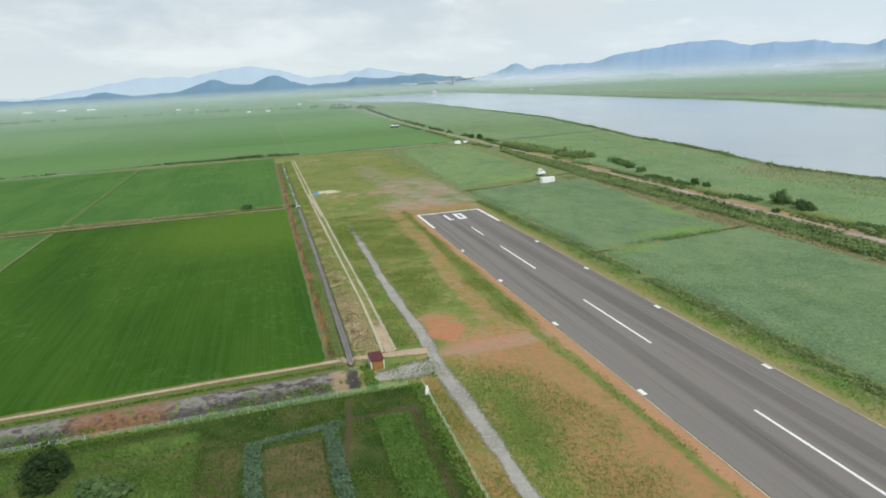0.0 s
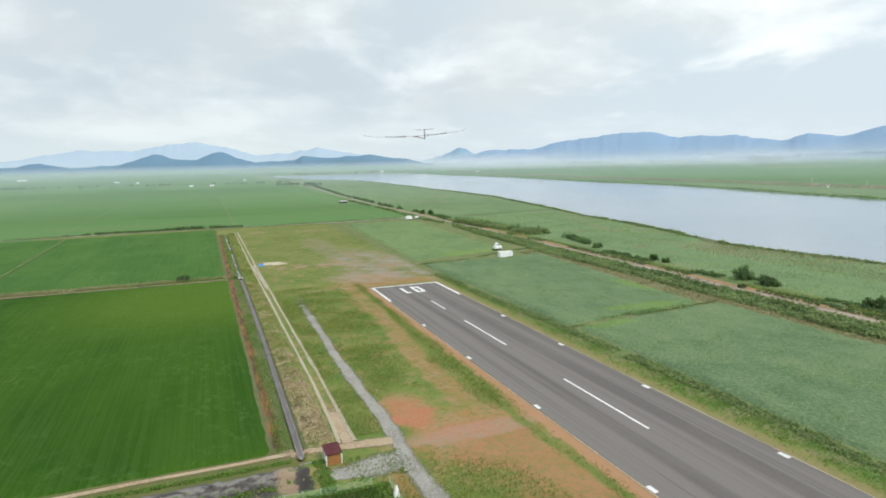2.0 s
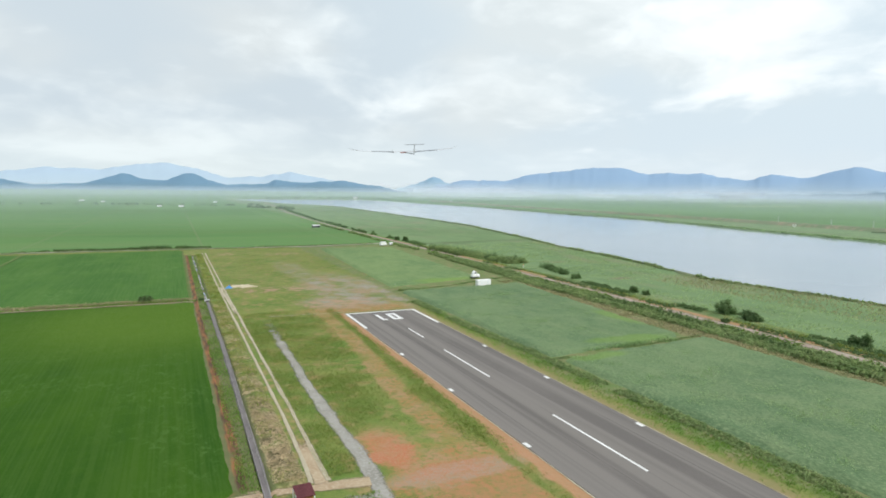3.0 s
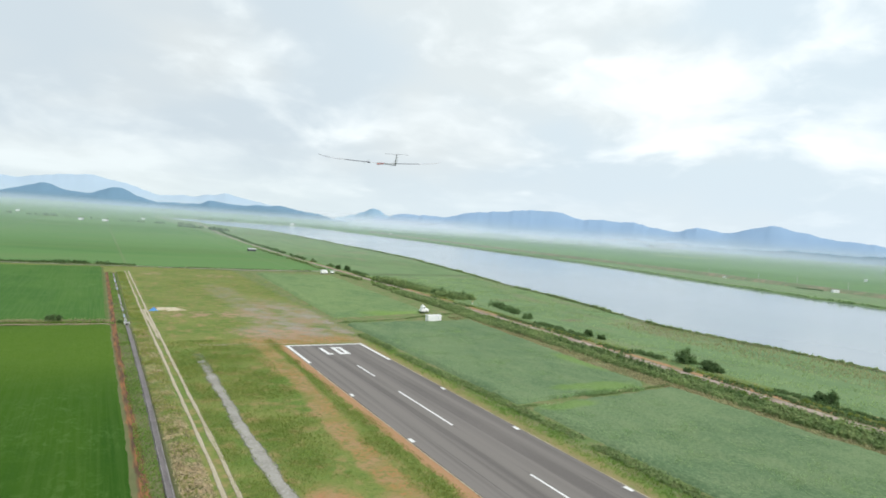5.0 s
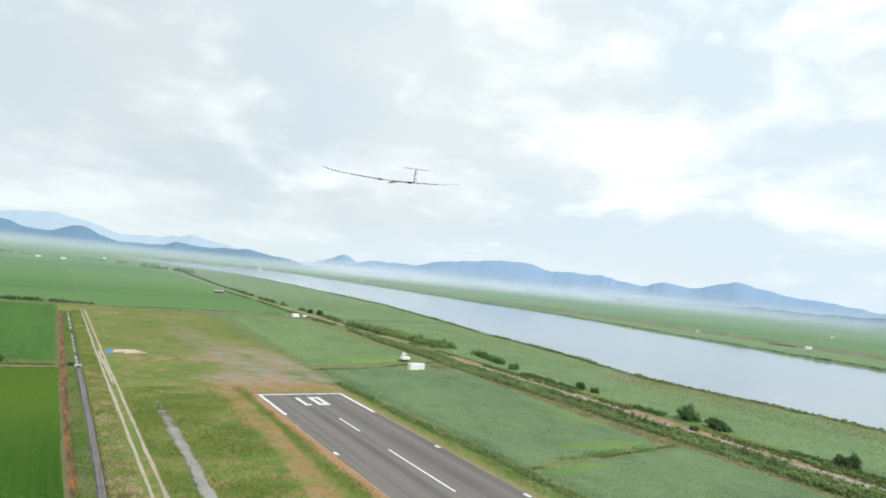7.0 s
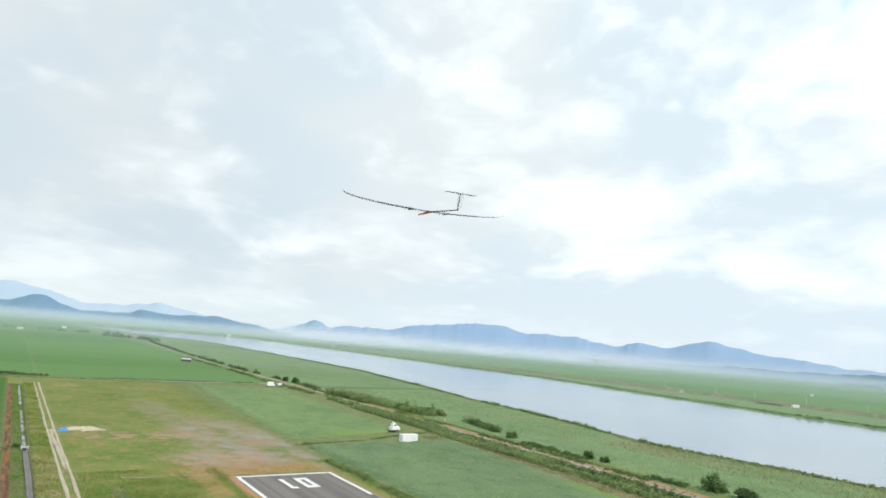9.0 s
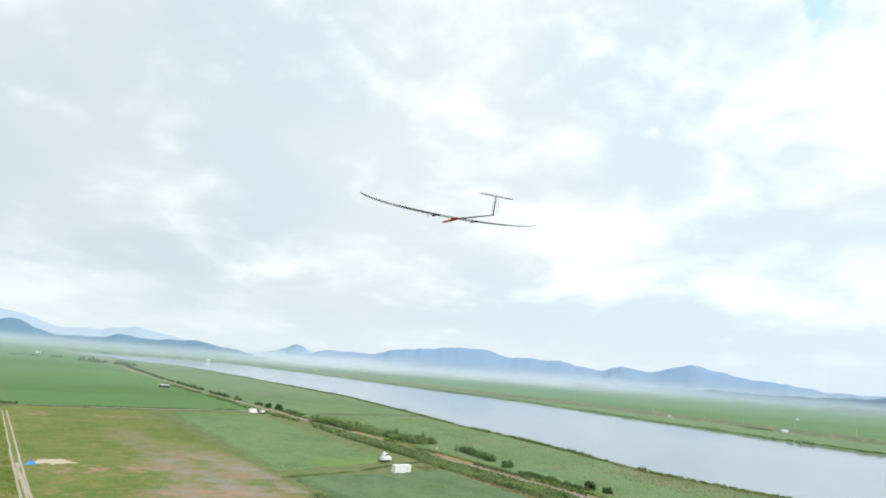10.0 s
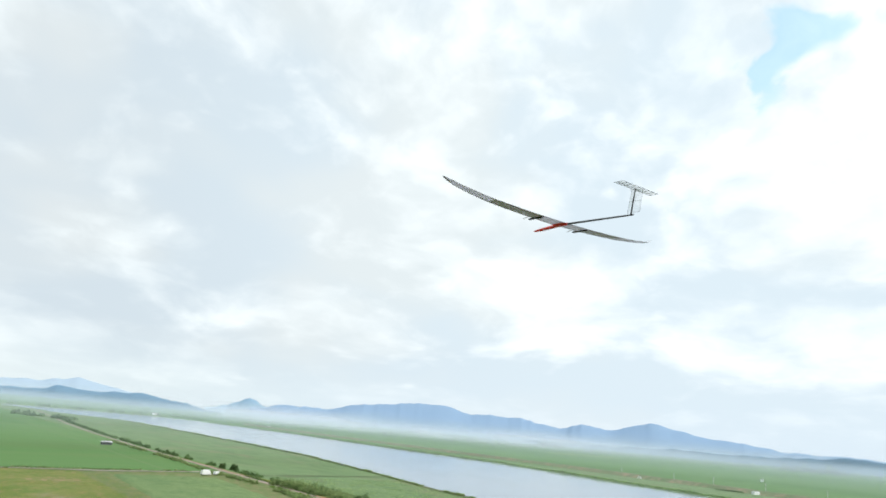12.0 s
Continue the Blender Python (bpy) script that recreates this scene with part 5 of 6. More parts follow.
thicket("hedge", "row of dark bushes beside the far levee road", [(124, 215), (121, 290), (119, 345), (121, 470), (128, 640), (147, 950), (175, 1260)], 6.0, 2.6, 2.4, M_LEAF, 80, 0.5, 341, 0.35, radius=1.8)
thicket("hedge", "green bushes along the service road", [(-124, 265), (-80, 264), (-38, 263), (-30, 262.6)], 4.0, 2.1, 0.6, M_LEAF, 60, 0.46, 345, 0.12, radius=1.5)
thicket("hedge", "scattered low bushes along the service road", [(-400, 250), (-216, 257), (-126, 264.5)], 4.0, 1.1, 2.2, M_LEAF, 50, 0.42, 344, 0.45, radius=1.3)
thicket("weeds", "rank green weeds along both sides of the service road", [(-400, 246), (-216, 251), (-120, 259), (-37, 257), (0, 254), (90, 260)], 9.0, 0.9, 0.4, M_SHRUB, 26, 0.34, 347, 0.1, category="weeds", radius=1.0)
thicket("hedge", "low scrub along the service road", [(0, 258), (43, 256), (90, 265)], 2.5, 0.9, 1.0, M_SHRUB, 50, 0.36, 349, 0.3)
thicket("weeds", "green weeds on the upper edge of the drainage ditch", [(-330, -122.2), (-99, -121.0), (-60, -120.4), (-44, -120.2)], 1.8, 0.45, 0.2, M_WEED, 18, 0.2, 353, category="weeds", radius=0.5)
thicket("weeds", "clumps of green weeds growing out of the ditch", [(-200, -125.5), (-99, -124.8), (-60, -124.6), (-46, -124.4)], 4.0, 0.7, 0.5, M_WEED, 22, 0.2, 355, 0.55, category="weeds", radius=0.7)
thicket("weeds", "green weeds along the wire fence", [(-330, -131), (-88, -131.0), (-59, -130.6), (-42, -131.2)], 1.8, 0.65, 0.16, M_WEED, 16, 0.2, 357, category="weeds", radius=0.6)
thicket("weeds", "tall weeds beside the shed and gravel", [(-42, -131.5), (-32.5, -132.0), (-32.6, -170)], 1.6, 0.5, 0.25, M_WEED, 13, 0.2, 361, category="weeds", radius=0.5)
blades("weeds", "rank grass between paddy and channel", "weeds", scatter(-45.2, -41.2, -117, 210, 22000, 365, lambda x, y, q: (np.abs(x - np.interp(y, CHANNEL_Y, CHANNEL_X)) > 0.30 + 0.3 * q) & (q < 0.55 + smooth_noise(x, y, 5, 366))), 0.26, 0.10, M_WEED, 3, 367, 1.0)
thicket("hedge", "reedy fringe along the river bank", [(bank_near(np.array([q]))[0] - 3.5, q) for q in range(-300, 1300, 20)], 3.5, 1.4, 0.8, M_SHRUB, 40, 0.42, 369, 0.15)
thicket("hedge", "reedy fringe along the far river bank", [(bank_far(np.array([q]))[0] + 6.0, q) for q in range(-300, 2000, 40)], 9.0, 1.8, 2.0, M_REEDBLADE, 40, 0.9, 373, 0.05, radius=2.6)

bush("large dark green bush on the river meadow", 125.4, -46.2, 4.3, 5.0, 401, per=260)
bush("dark green spreading bush on the river meadow", 124.4, -57.6, 4.2, 3.9, 402, per=260)
bush("dark green bush near the levee road", 123.6, -94.6, 3.5, 4.0, 403)
bush("small dark bush on the river meadow", 126.2, 2.2, 2.2, 2.9, 404)
bush("small dark bush on the river meadow", 126.4, -5.0, 1.9, 2.4, 405)
bush("low green bush at the edge of the levee road", 111.6, -58.5, 1.4, 1.5, 406)
bush("dark bush beside the levee road", 129.0, 47.0, 2.4, 2.8, 407)
bush("dark bush beside the levee road", 136.8, 81.0, 2.2, 2.6, 408)
bush("dark green tree beside the levee road", 125.0, 279.0, 3.4, 5.0, 409, per=240, leaf=0.45)
bush("dark green tree beside the levee road", 119.0, 286.0, 2.6, 4.0, 410, leaf=0.45)
bush("dark round bush on the bank between paddies", -63.2, 47.2, 2.7, 2.8, 411)
bush("large dark green garden tree inside the fence", -86.0, -140.6, 3.7, 5.4, 412, M_DARKLEAF, name="tree", category="tree", per=420, leaf=0.24)
bush("low grey-green garden bush inside the fence", -79.5, -144.6, 2.6, 2.0, 413)
bush("low grey-green garden bush inside the fence", -76.0, -146.6, 2.2, 1.7, 414)
bush("small dark bush by the channel", -43.8, 45.2, 1.0, 1.1, 415)

# grass on the open strip, thinner where the soil is bare
path_x = lambda yy: np.interp(yy, [-230, -166, -130, -111, -67, -20, 1], [-27.0, -26.5, -27.2, -26.6, -27.0, -26.6, -25.9])


def strip_keep(x, y, q):
    clear = (np.abs(x - path_x(y)) > np.interp(y, [-150, -60, -30, 0], [0.8, 0.45, 0.2, -0.8]) + 0.7 * q) & ~((np.abs(y + 119) < 3.0) & (x < -14)) & ~((x < -29) & (y < -122) & (y > -131))
    lane = np.interp(y, [-178, -160, -112, -90, -28, 12], [-5.2, -5.2, -10.2, -10.2, -7.0, -7.0])
    bare = 1.2 * np.exp(-(((x + 19.5) / 7) ** 2 + ((y + 113) / 15) ** 2)) + 0.7 * np.exp(-(((x + 10) / 11) ** 2 + ((y + 121) / 9) ** 2)) + 0.8 * np.exp(-((x - lane) / 2.6) ** 2) + 0.8 * np.exp(-((x + 0.6) / 1.1) ** 2) + np.where(y < -128, 0.26 * np.exp(-((x + 9) / 8) ** 2), 0)
    lush = 0.62 + 0.9 * smooth_noise(x, y, 7, 501) - bare
    return clear & (q < lush)


blades("grass", "taller green tussocks standing out of the grass", "grass", scatter(-33.2, -1.2, -178, 12, 46000, 541, lambda x, y, q: strip_keep(x, y, q * 0.9 + 0.12 - 0.5 * smooth_noise(x, y, 2.2, 542))), 0.24, 0.08, M_TUSSOCK, 3, 543, 0.9)
blades("grass", "patchy green and yellow grass beside the runway", "grass", scatter(-33.4, -0.6, -178, 12, 150000, 511, strip_keep), 0.17, 0.07, M_GRASS, 2, 512, 1.4)
blades("grass", "rank green weeds growing through the grass", "grass", scatter(-33.4, -1.5, -178, 12, 24000, 513, lambda x, y, q: strip_keep(x, y, q + 0.25 + 0.9 * smooth_noise(x, y, 3.5, 515))), 0.2, 0.08, M_WEED, 2, 514, 1.3)
blades("grass", "short yellowish grass on the field beyond the runway", "grass", scatter(-33, 38, 12, 240, 36000, 515, lambda x, y, q: (q < 0.6 + smooth_noise(x, y, 12, 516) - 0.8 * np.exp(-(((x - 12) / 16) ** 2 + ((y - 50) / 40) ** 2)))), 0.14, 0.14, M_GRASS, 3, 517, 1.5)
blades("grass", "dry and green grass on the channel bank", "grass", scatter(-40.8, -36.2, -115, 220, 26000, 518, lambda x, y, q: q < np.where(y < -60, 0.10, 0.42) + smooth_noise(x, y, 4, 519)), 0.24, 0.09, M_GRASS, 3, 520, 1.2)
blades("straw", "dead straw lying on the channel bank", "straw", scatter(-40.7, -36.0, -115, 10, 30000, 551, lambda x, y, q: q < np.interp(y, [-115, -60, -20, 10], [0.46, 0.10, 0.03, 0.0]) + 1.2 * smooth_noise(x, y, 2.5, 552)), 0.16, 0.10, M_STRAW, 2, 553, 1.8)
blades("straw", "loose pale straw strewn round the heap", "straw", scatter(-33, -18.5, 67, 83, 5000, 555, lambda x, y, q: q < 1.1 * np.exp(-((x + 25.8) / 4.6) ** 2 - ((y - 74.8) / 5.2) ** 2) * (0.4 + 1.4 * smooth_noise(x, y, 2, 556) + 0.3)), 0.12, 0.16, M_STRAW, 2, 557, 2.0)
thicket("weeds", "green weeds round the culvert and ditch end", [(-39.6, -121.5), (-39.4, -126), (-39.8, -131)], 1.6, 0.7, 0.12, M_WEED, 18, 0.18, 363, category="weeds", radius=0.5)
blades("reeds", "upright reeds standing in the plot", "reeds", scatter(38, 88, -190, -76, 80000, 521, lambda x, y, q: q < 0.6 + 1.0 * smooth_noise(x, y, 6, 520)), 0.75, 0.16, M_REEDBLADE, 2, 522, 1.0)
blades("reeds", "upright reeds standing in the plot", "reeds", scatter(36, 91, -71, 38, 56000, 523, lambda x, y, q: (x < 80 + (y + 64) * 0.115) & (q < 0.55 + 1.0 * smooth_noise(x, y, 6, 525))), 0.75, 0.18, M_REEDBLADE, 2, 524, 1.0)
blades("reeds", "pale green sedge covering the river meadow", "reeds", scatter(119, 230, -190, 240, 60000, 561, lambda x, y, q: (x < bank_near(y) - 3) & (q < 0.5 + 1.2 * smooth_noise(x, y, 9, 562))), 0.40, 0.22, M_MARSH, 2, 563, 1.3)
blades("reeds", "dry straw-coloured reeds along the river bank", "reeds", scatter(160, 198, -200, 30, 16000, 565, lambda x, y, q: (x < bank_near(y) - 1) & (q < 0.2 + 0.8 * np.clip((x - 165) / 30, 0, 1) * (0.5 + 1.4 * smooth_noise(x, y, 12, 566)))), 0.7, 0.22, M_DRYREED, 2, 567, 0.9)
M_GARDEN = surface("garden_weed", (0.080, 0.165, 0.034), (0.125, 0.220, 0.048), (0.195, 0.230, 0.082), fine=0.4, coarse=0.12, bump=0.0, island=0.55, leafy=0.6, spec=0.06)
blades("grass", "unmown grass and weeds inside the fence", "grass", scatter(-104, -32.3, -178, -131.6, 110000, 531, lambda x, y, q: (q < 0.5 + 1.0 * smooth_noise(x, y, 5, 532)) & ~((x > -58) & (x < -49.6) & (y < -142.5) & (q > 0.34)) & (np.abs(x + 44 - (y + 133.4) * 0.168) > 0.8) & (np.abs(y + 139.1 - 0 * x) + 9 * (x < -46) > 0.6)), 0.26, 0.10, M_GARDEN, 2, 533, 1.0)

# hedged beds in the garden
M_BLUEGREEN = surface("bluish_leaf", (0.125, 0.215, 0.125), (0.155, 0.250, 0.145), (0.205, 0.295, 0.180), fine=1.0, coarse=0.2, bump=0.0, island=0.4, leafy=0.45)
for way in ([(-59.2, -140.8), (-59.0, -168)], [(-59.8, -140.8), (-46.8, -139.8)], [(-48.0, -139.8), (-48.0, -168)]):
    thicket("crop_row", "blue-green row of leafy crops in the garden", way, 1.9, 0.7, 0.07, M_BLUEGREEN, 22, 0.14, 701, category="crop", radius=0.5)
blades("crop", "bright green leafy crop patch in the garden", "crop", scatter(-41.2, -36.2, -170, -140.2, 9000, 705, lambda x, y, q: q < 0.6 + smooth_noise(x, y, 4, 706)), 0.3, 0.2, surface("bright_leaf", (0.130, 0.245, 0.052), (0.165, 0.285, 0.068), (0.220, 0.310, 0.100), fine=1.0, coarse=0.2, bump=0.0, island=0.4, leafy=0.5, spec=0.06), 3, 707, 1.2)
blades("grass", "tufts growing over the gravel by the shed", "grass", scatter(-41, -27, -130.5, -122.5, 2600, 708, lambda x, y, q: q < 0.3 + smooth_noise(x, y, 2.5, 709)), 0.2, 0.14, M_WEED, 3, 710, 1.0)
thicket("weeds", "weedy clumps along the edge of the levee road", [(115.5, -300), (115.5, -100), (116, -40), (117.5, 20), (118.5, 75), (119, 142), (118, 220)], 2.5, 0.7, 1.0, M_GRASS, 26, 0.26, 719, 0.3, category="weeds", radius=0.8)


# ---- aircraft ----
# underside films (M_FILM, M_UNDER): blue put in against green light off the ground
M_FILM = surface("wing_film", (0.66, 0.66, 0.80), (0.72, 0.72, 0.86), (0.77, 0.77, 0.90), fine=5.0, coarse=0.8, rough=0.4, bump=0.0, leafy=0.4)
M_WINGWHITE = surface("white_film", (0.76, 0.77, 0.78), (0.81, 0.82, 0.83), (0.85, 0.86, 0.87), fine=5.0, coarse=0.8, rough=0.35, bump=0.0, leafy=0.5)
M_UNDER = plain("blued_under_film", (0.56, 0.53, 0.82), 0.4, vary=0.06, scale=0.8)
M_SOLAR = plain("solar_cells", (0.045, 0.047, 0.065), 0.25, vary=0.25, scale=2.0)
M_RED = plain("red_paint", (0.80, 0.055, 0.040), 0.35, vary=0.08)
M_CARBON = plain("carbon_tube", (0.030, 0.030, 0.034), 0.4, vary=0.2)
M_EDGE = plain("edge_tube", (0.10, 0.10, 0.115), 0.45, vary=0.15)
HALF, TIP_RISE = 9.75, 0.52


def chord(s):
    """Wing chord and leading edge along the half span."""
    c = np.interp(s, [0, 2.0, 5.6, 8.2, 9.3, 9.65, 9.75], [1.06, 1.04, 0.92, 0.66, 0.44, 0.24, 0.06])
    return c, 0.34 + np.interp(s, [0, 6, 9.75], [0, -0.02, -0.36])


def wing_piece(name, s0, s1, side, mat, parent, label="", lower=None):
    """A length of wing with a cambered section, from s0 to s1 metres out."""
    st = np.linspace(s0, s1, max(3, int((s1 - s0) / 0.5) + 1))
    prof = [(0.0, 0.0), (0.06, 0.045), (0.2, 0.085), (0.4, 0.09), (0.7, 0.05), (1.0, 0.0), (0.7, 0.0), (0.4, -0.012), (0.15, -0.018), (0.04, -0.014)]
    v = []
    for s in st:
        c, le = chord(s)
        z = TIP_RISE * (s / HALF) ** 2 + 0.14 * (s / HALF) ** 9 + 0.14 * (s / HALF) ** 26
        for a, b in prof:
            v.append((le - a * c, side * s, z + b * c))
    n = len(prof)
    f = []
    for i in range(len(st) - 1):
        for j in range(n):
            k = (j + 1) % n
            q = [i * n + j, i * n + k, (i + 1) * n + k, (i + 1) * n + j]
            f.append(q if side > 0 else q[::-1])
    ob = sheet(name, v, f, mat, parent, smooth=True)
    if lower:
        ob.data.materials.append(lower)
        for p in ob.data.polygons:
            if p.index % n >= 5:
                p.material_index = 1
    if label:
        ob["label"] = label
    return ob


def aircraft():
    e = new("solar_aircraft")
    e.matrix_world = pose(-15.55, -100.47, 49.02, -3.0, -6.4, 86.4)
    for side in (1, -1):
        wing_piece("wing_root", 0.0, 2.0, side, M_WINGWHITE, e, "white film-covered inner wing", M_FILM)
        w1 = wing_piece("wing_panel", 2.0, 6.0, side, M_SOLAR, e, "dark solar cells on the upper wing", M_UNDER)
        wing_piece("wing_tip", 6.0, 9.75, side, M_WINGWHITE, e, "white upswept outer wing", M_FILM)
        # dark carbon leading edge
        bm = bmesh.new()
        st = np.r_[np.linspace(0.36, 9.0, 19), np.linspace(9.15, 9.74, 6)]
        q = [(chord(s)[1] + 0.004, side * s, TIP_RISE * (s / HALF) ** 2 + 0.14 * (s / HALF) ** 9 + 0.14 * (s / HALF) ** 26) for s in st]
        for u, v in zip(q[:-1], q[1:]):
            tube(bm, u, v, 0.028, 0.028, 6)
        part("leading_edge", bm, M_EDGE, e, "dark carbon leading edge")
        # motor pod, strut and a two-bladed propeller at rest
        y0 = side * 2.09
        bm = bmesh.new()
        tube(bm, (-0.55, y0, -0.03), (0.62, y0, -0.03), 0.055, 0.075, 10)
        tube(bm, (0.62, y0, -0.03), (0.74, y0, -0.03), 0.075, 0.03, 10)
        pod = part("motor_pod", bm, M_CARBON, e, "slim dark motor pod", True)
        bm = bmesh.new()
        for k in (1, -1):
            box(bm, (0.70, -0.035, 0.03), (0.725, 0.035, 0.52), 0.008, Matrix.Translation((0, y0, -0.03)) @ pose(0, 0, 0, 62 + 180 * (k < 0), 0, 0) @ pose(0, 0, 0, 0, 0, 14 * k))
        part("propeller", bm, M_WINGWHITE, pod)
    # fuselage pod, tail boom, fin and tailplane
    bm = bmesh.new()
    for a, b, r1, r2, z1, z2 in ((2.39, 2.2, 0.02, 0.075, -0.25, -0.245), (2.2, 1.5, 0.075, 0.105, -0.245, -0.2), (1.5, 0.3, 0.105, 0.12, -0.2, -0.09), (0.3, -0.75, 0.12, 0.085, -0.09, -0.05)):
        tube(bm, (a, 0, z1), (b, 0, z2), r1, r2, 14)
    bmesh.ops.remove_doubles(bm, verts=bm.verts, dist=0.002)
    part("fuselage", bm, M_RED, e, "slender red fuselage nose", True)
    bm = bmesh.new()
    box(bm, (-0.62, -0.34, -0.05), (0.42, 0.34, -0.022), 0.012)
    part("wing_saddle", bm, M_RED, e, "red centre fairing under the wing")
    bm = bmesh.new()
    tube(bm, (-0.75, 0, -0.05), (-5.95, 0, -0.05), 0.072, 0.045, 12)
    part("tail_boom", bm, M_CARBON, e, "black carbon tail boom", True)
    bm = bmesh.new()
    tube(bm, (-5.75, 0, -0.1), (-5.97, 0, 1.54), 0.05, 0.035, 8)
    fin = part("fin_post", bm, M_CARBON, e)
    for x0, x1 in ((-5.5, -5.72), (-6.35, -6.5)):
        bm = bmesh.new()
        tube(bm, (x0, 0, 0.05), (x1, 0, 1.5), 0.008, n=6)
        part("fin_edge", bm, M_CARBON, fin)
    for z in (0.1, 0.78, 1.46):
        bm = bmesh.new()
        box(bm, (-6.42, -0.005, z - 0.005), (-5.6, 0.005, z + 0.005))
        part("fin_rib", bm, M_CARBON, fin)
    clear = bpy.data.materials.new("clear_film")
    clear.use_nodes = True
    t = Tree(clear.node_tree)
    t.node("ShaderNodeOutputMaterial", None, None, Surface=t.node("ShaderNodeMixShader", 0, None, i0=0.16, i1=t.node("ShaderNodeBsdfTransparent", 0), i2=t.node("ShaderNodeBsdfPrincipled", 0, None, Base_Color=(0.7, 0.72, 0.74), Roughness=0.2)))
    bm = bmesh.new()
    vs = [bm.verts.new(q) for q in ((-5.52, 0.004, 0.05), (-6.36, 0.004, 0.05), (-6.5, 0.004, 1.5), (-5.74, 0.004, 1.5))]
    bm.faces.new(vs)
    bmesh.ops.solidify(bm, geom=bm.faces[:], thickness=0.006)
    part("fin_film", bm, clear, fin, "transparent film of the fin")
    HS = 1.64
    bm = bmesh.new()
    box(bm, (-6.36, -HS, 1.535), (-5.74, HS, 1.545))
    stab = part("tailplane", bm, clear, e, "film-covered tailplane with thin ribs")
    for x0 in (-5.74, -5.95, -6.36):
        bm = bmesh.new()
        tube(bm, (x0, -HS, 1.54), (x0, HS, 1.54), 0.012, n=6)
        part("tailplane_spar", bm, M_CARBON, stab)
    for y0 in np.linspace(-HS, HS, 9):
        bm = bmesh.new()
        box(bm, (-6.37, y0 - 0.007, 1.53), (-5.73, y0 + 0.007, 1.55))
        part("tailplane_rib", bm, M_CARBON, stab)
    return tagged(e, "long-winged white solar-powered aircraft with red nose, flying", "aircraft")


aircraft()


# ---- shed, fence and small things by the crossing ----
def shed():
    e = empty("shed", -37.75, -122.6, float(land(np.array([-37.75]), np.array([-122.6]))[0]), 4)
    brown = surface("shed_boards", (0.30, 0.13, 0.045), (0.36, 0.17, 0.06), (0.42, 0.22, 0.09), fine=4, coarse=0.8, stretch=(4, 4, 0.6))
    maroon = surface("roof_sheet", (0.085, 0.020, 0.026), (0.11, 0.028, 0.034), (0.15, 0.045, 0.05), fine=5, coarse=0.7, rough=0.6)
    bm = bmesh.new()
    box(bm, (-1.0, -0.95, 0), (1.0, -0.89, 1.75), 0.01)
    part("front_wall", bm, brown, e, "orange-brown boarded wall")
    bm = bmesh.new()
    box(bm, (-1.0, 0.89, 0), (1.0, 0.95, 2.3), 0.01)
    part("back_wall", bm, brown, e)
    for sx in (-1, 1):
        bm = bmesh.new()
        box(bm, (sx * 0.97 - 0.03, -0.888, 0), (sx * 0.97 + 0.03, 0.888, 1.75), 0.01)
        part("side_wall", bm, M_WHITE if sx < 0 else brown, e, "white painted side wall" if sx < 0 else "")
    for x in np.linspace(-0.8, 0.8, 6):
        bm = bmesh.new()
        box(bm, (x - 0.015, -0.972, 0.03), (x + 0.015, -0.952, 1.72))
        part("batten", bm, brown, e)
    bm = bmesh.new()
    box(bm, (-1.25, -1.32, -0.04), (1.25, 1.32, 0.04), 0.015, Matrix.Translation((0, 0, 2.12)) @ pose(0, 0, 0, 14, 0, 0))
    roof = part("roof", bm, maroon, e, "dark maroon sloping sheet roof")
    for x in np.linspace(-1.15, 1.15, 9):
        bm = bmesh.new()
        box(bm, (x - 0.025, -1.31, 0.042), (x + 0.025, 1.31, 0.075), 0, Matrix.Translation((0, 0, 2.12)) @ pose(0, 0, 0, 14, 0, 0))
        part("roof_rib", bm, maroon, roof)
    for x, y, h in ((-1.16, -1.1, 1.85), (1.16, -1.1, 1.85), (-1.16, 1.1, 2.35), (1.16, 1.1, 2.35)):
        bm = bmesh.new()
        box(bm, (x - 0.06, y - 0.06, 0), (x + 0.06, y + 0.06, h), 0.01)
        part("post", bm, M_WHITE, e, "white post")
    return tagged(e, "small brown shed with maroon roof beside the dirt road", "shed")


shed()
M_GREENWIRE = plain("green_wire", (0.40, 0.62, 0.36), 0.6)
M_POST = plain("fence_post", (0.58, 0.66, 0.56), 0.6)


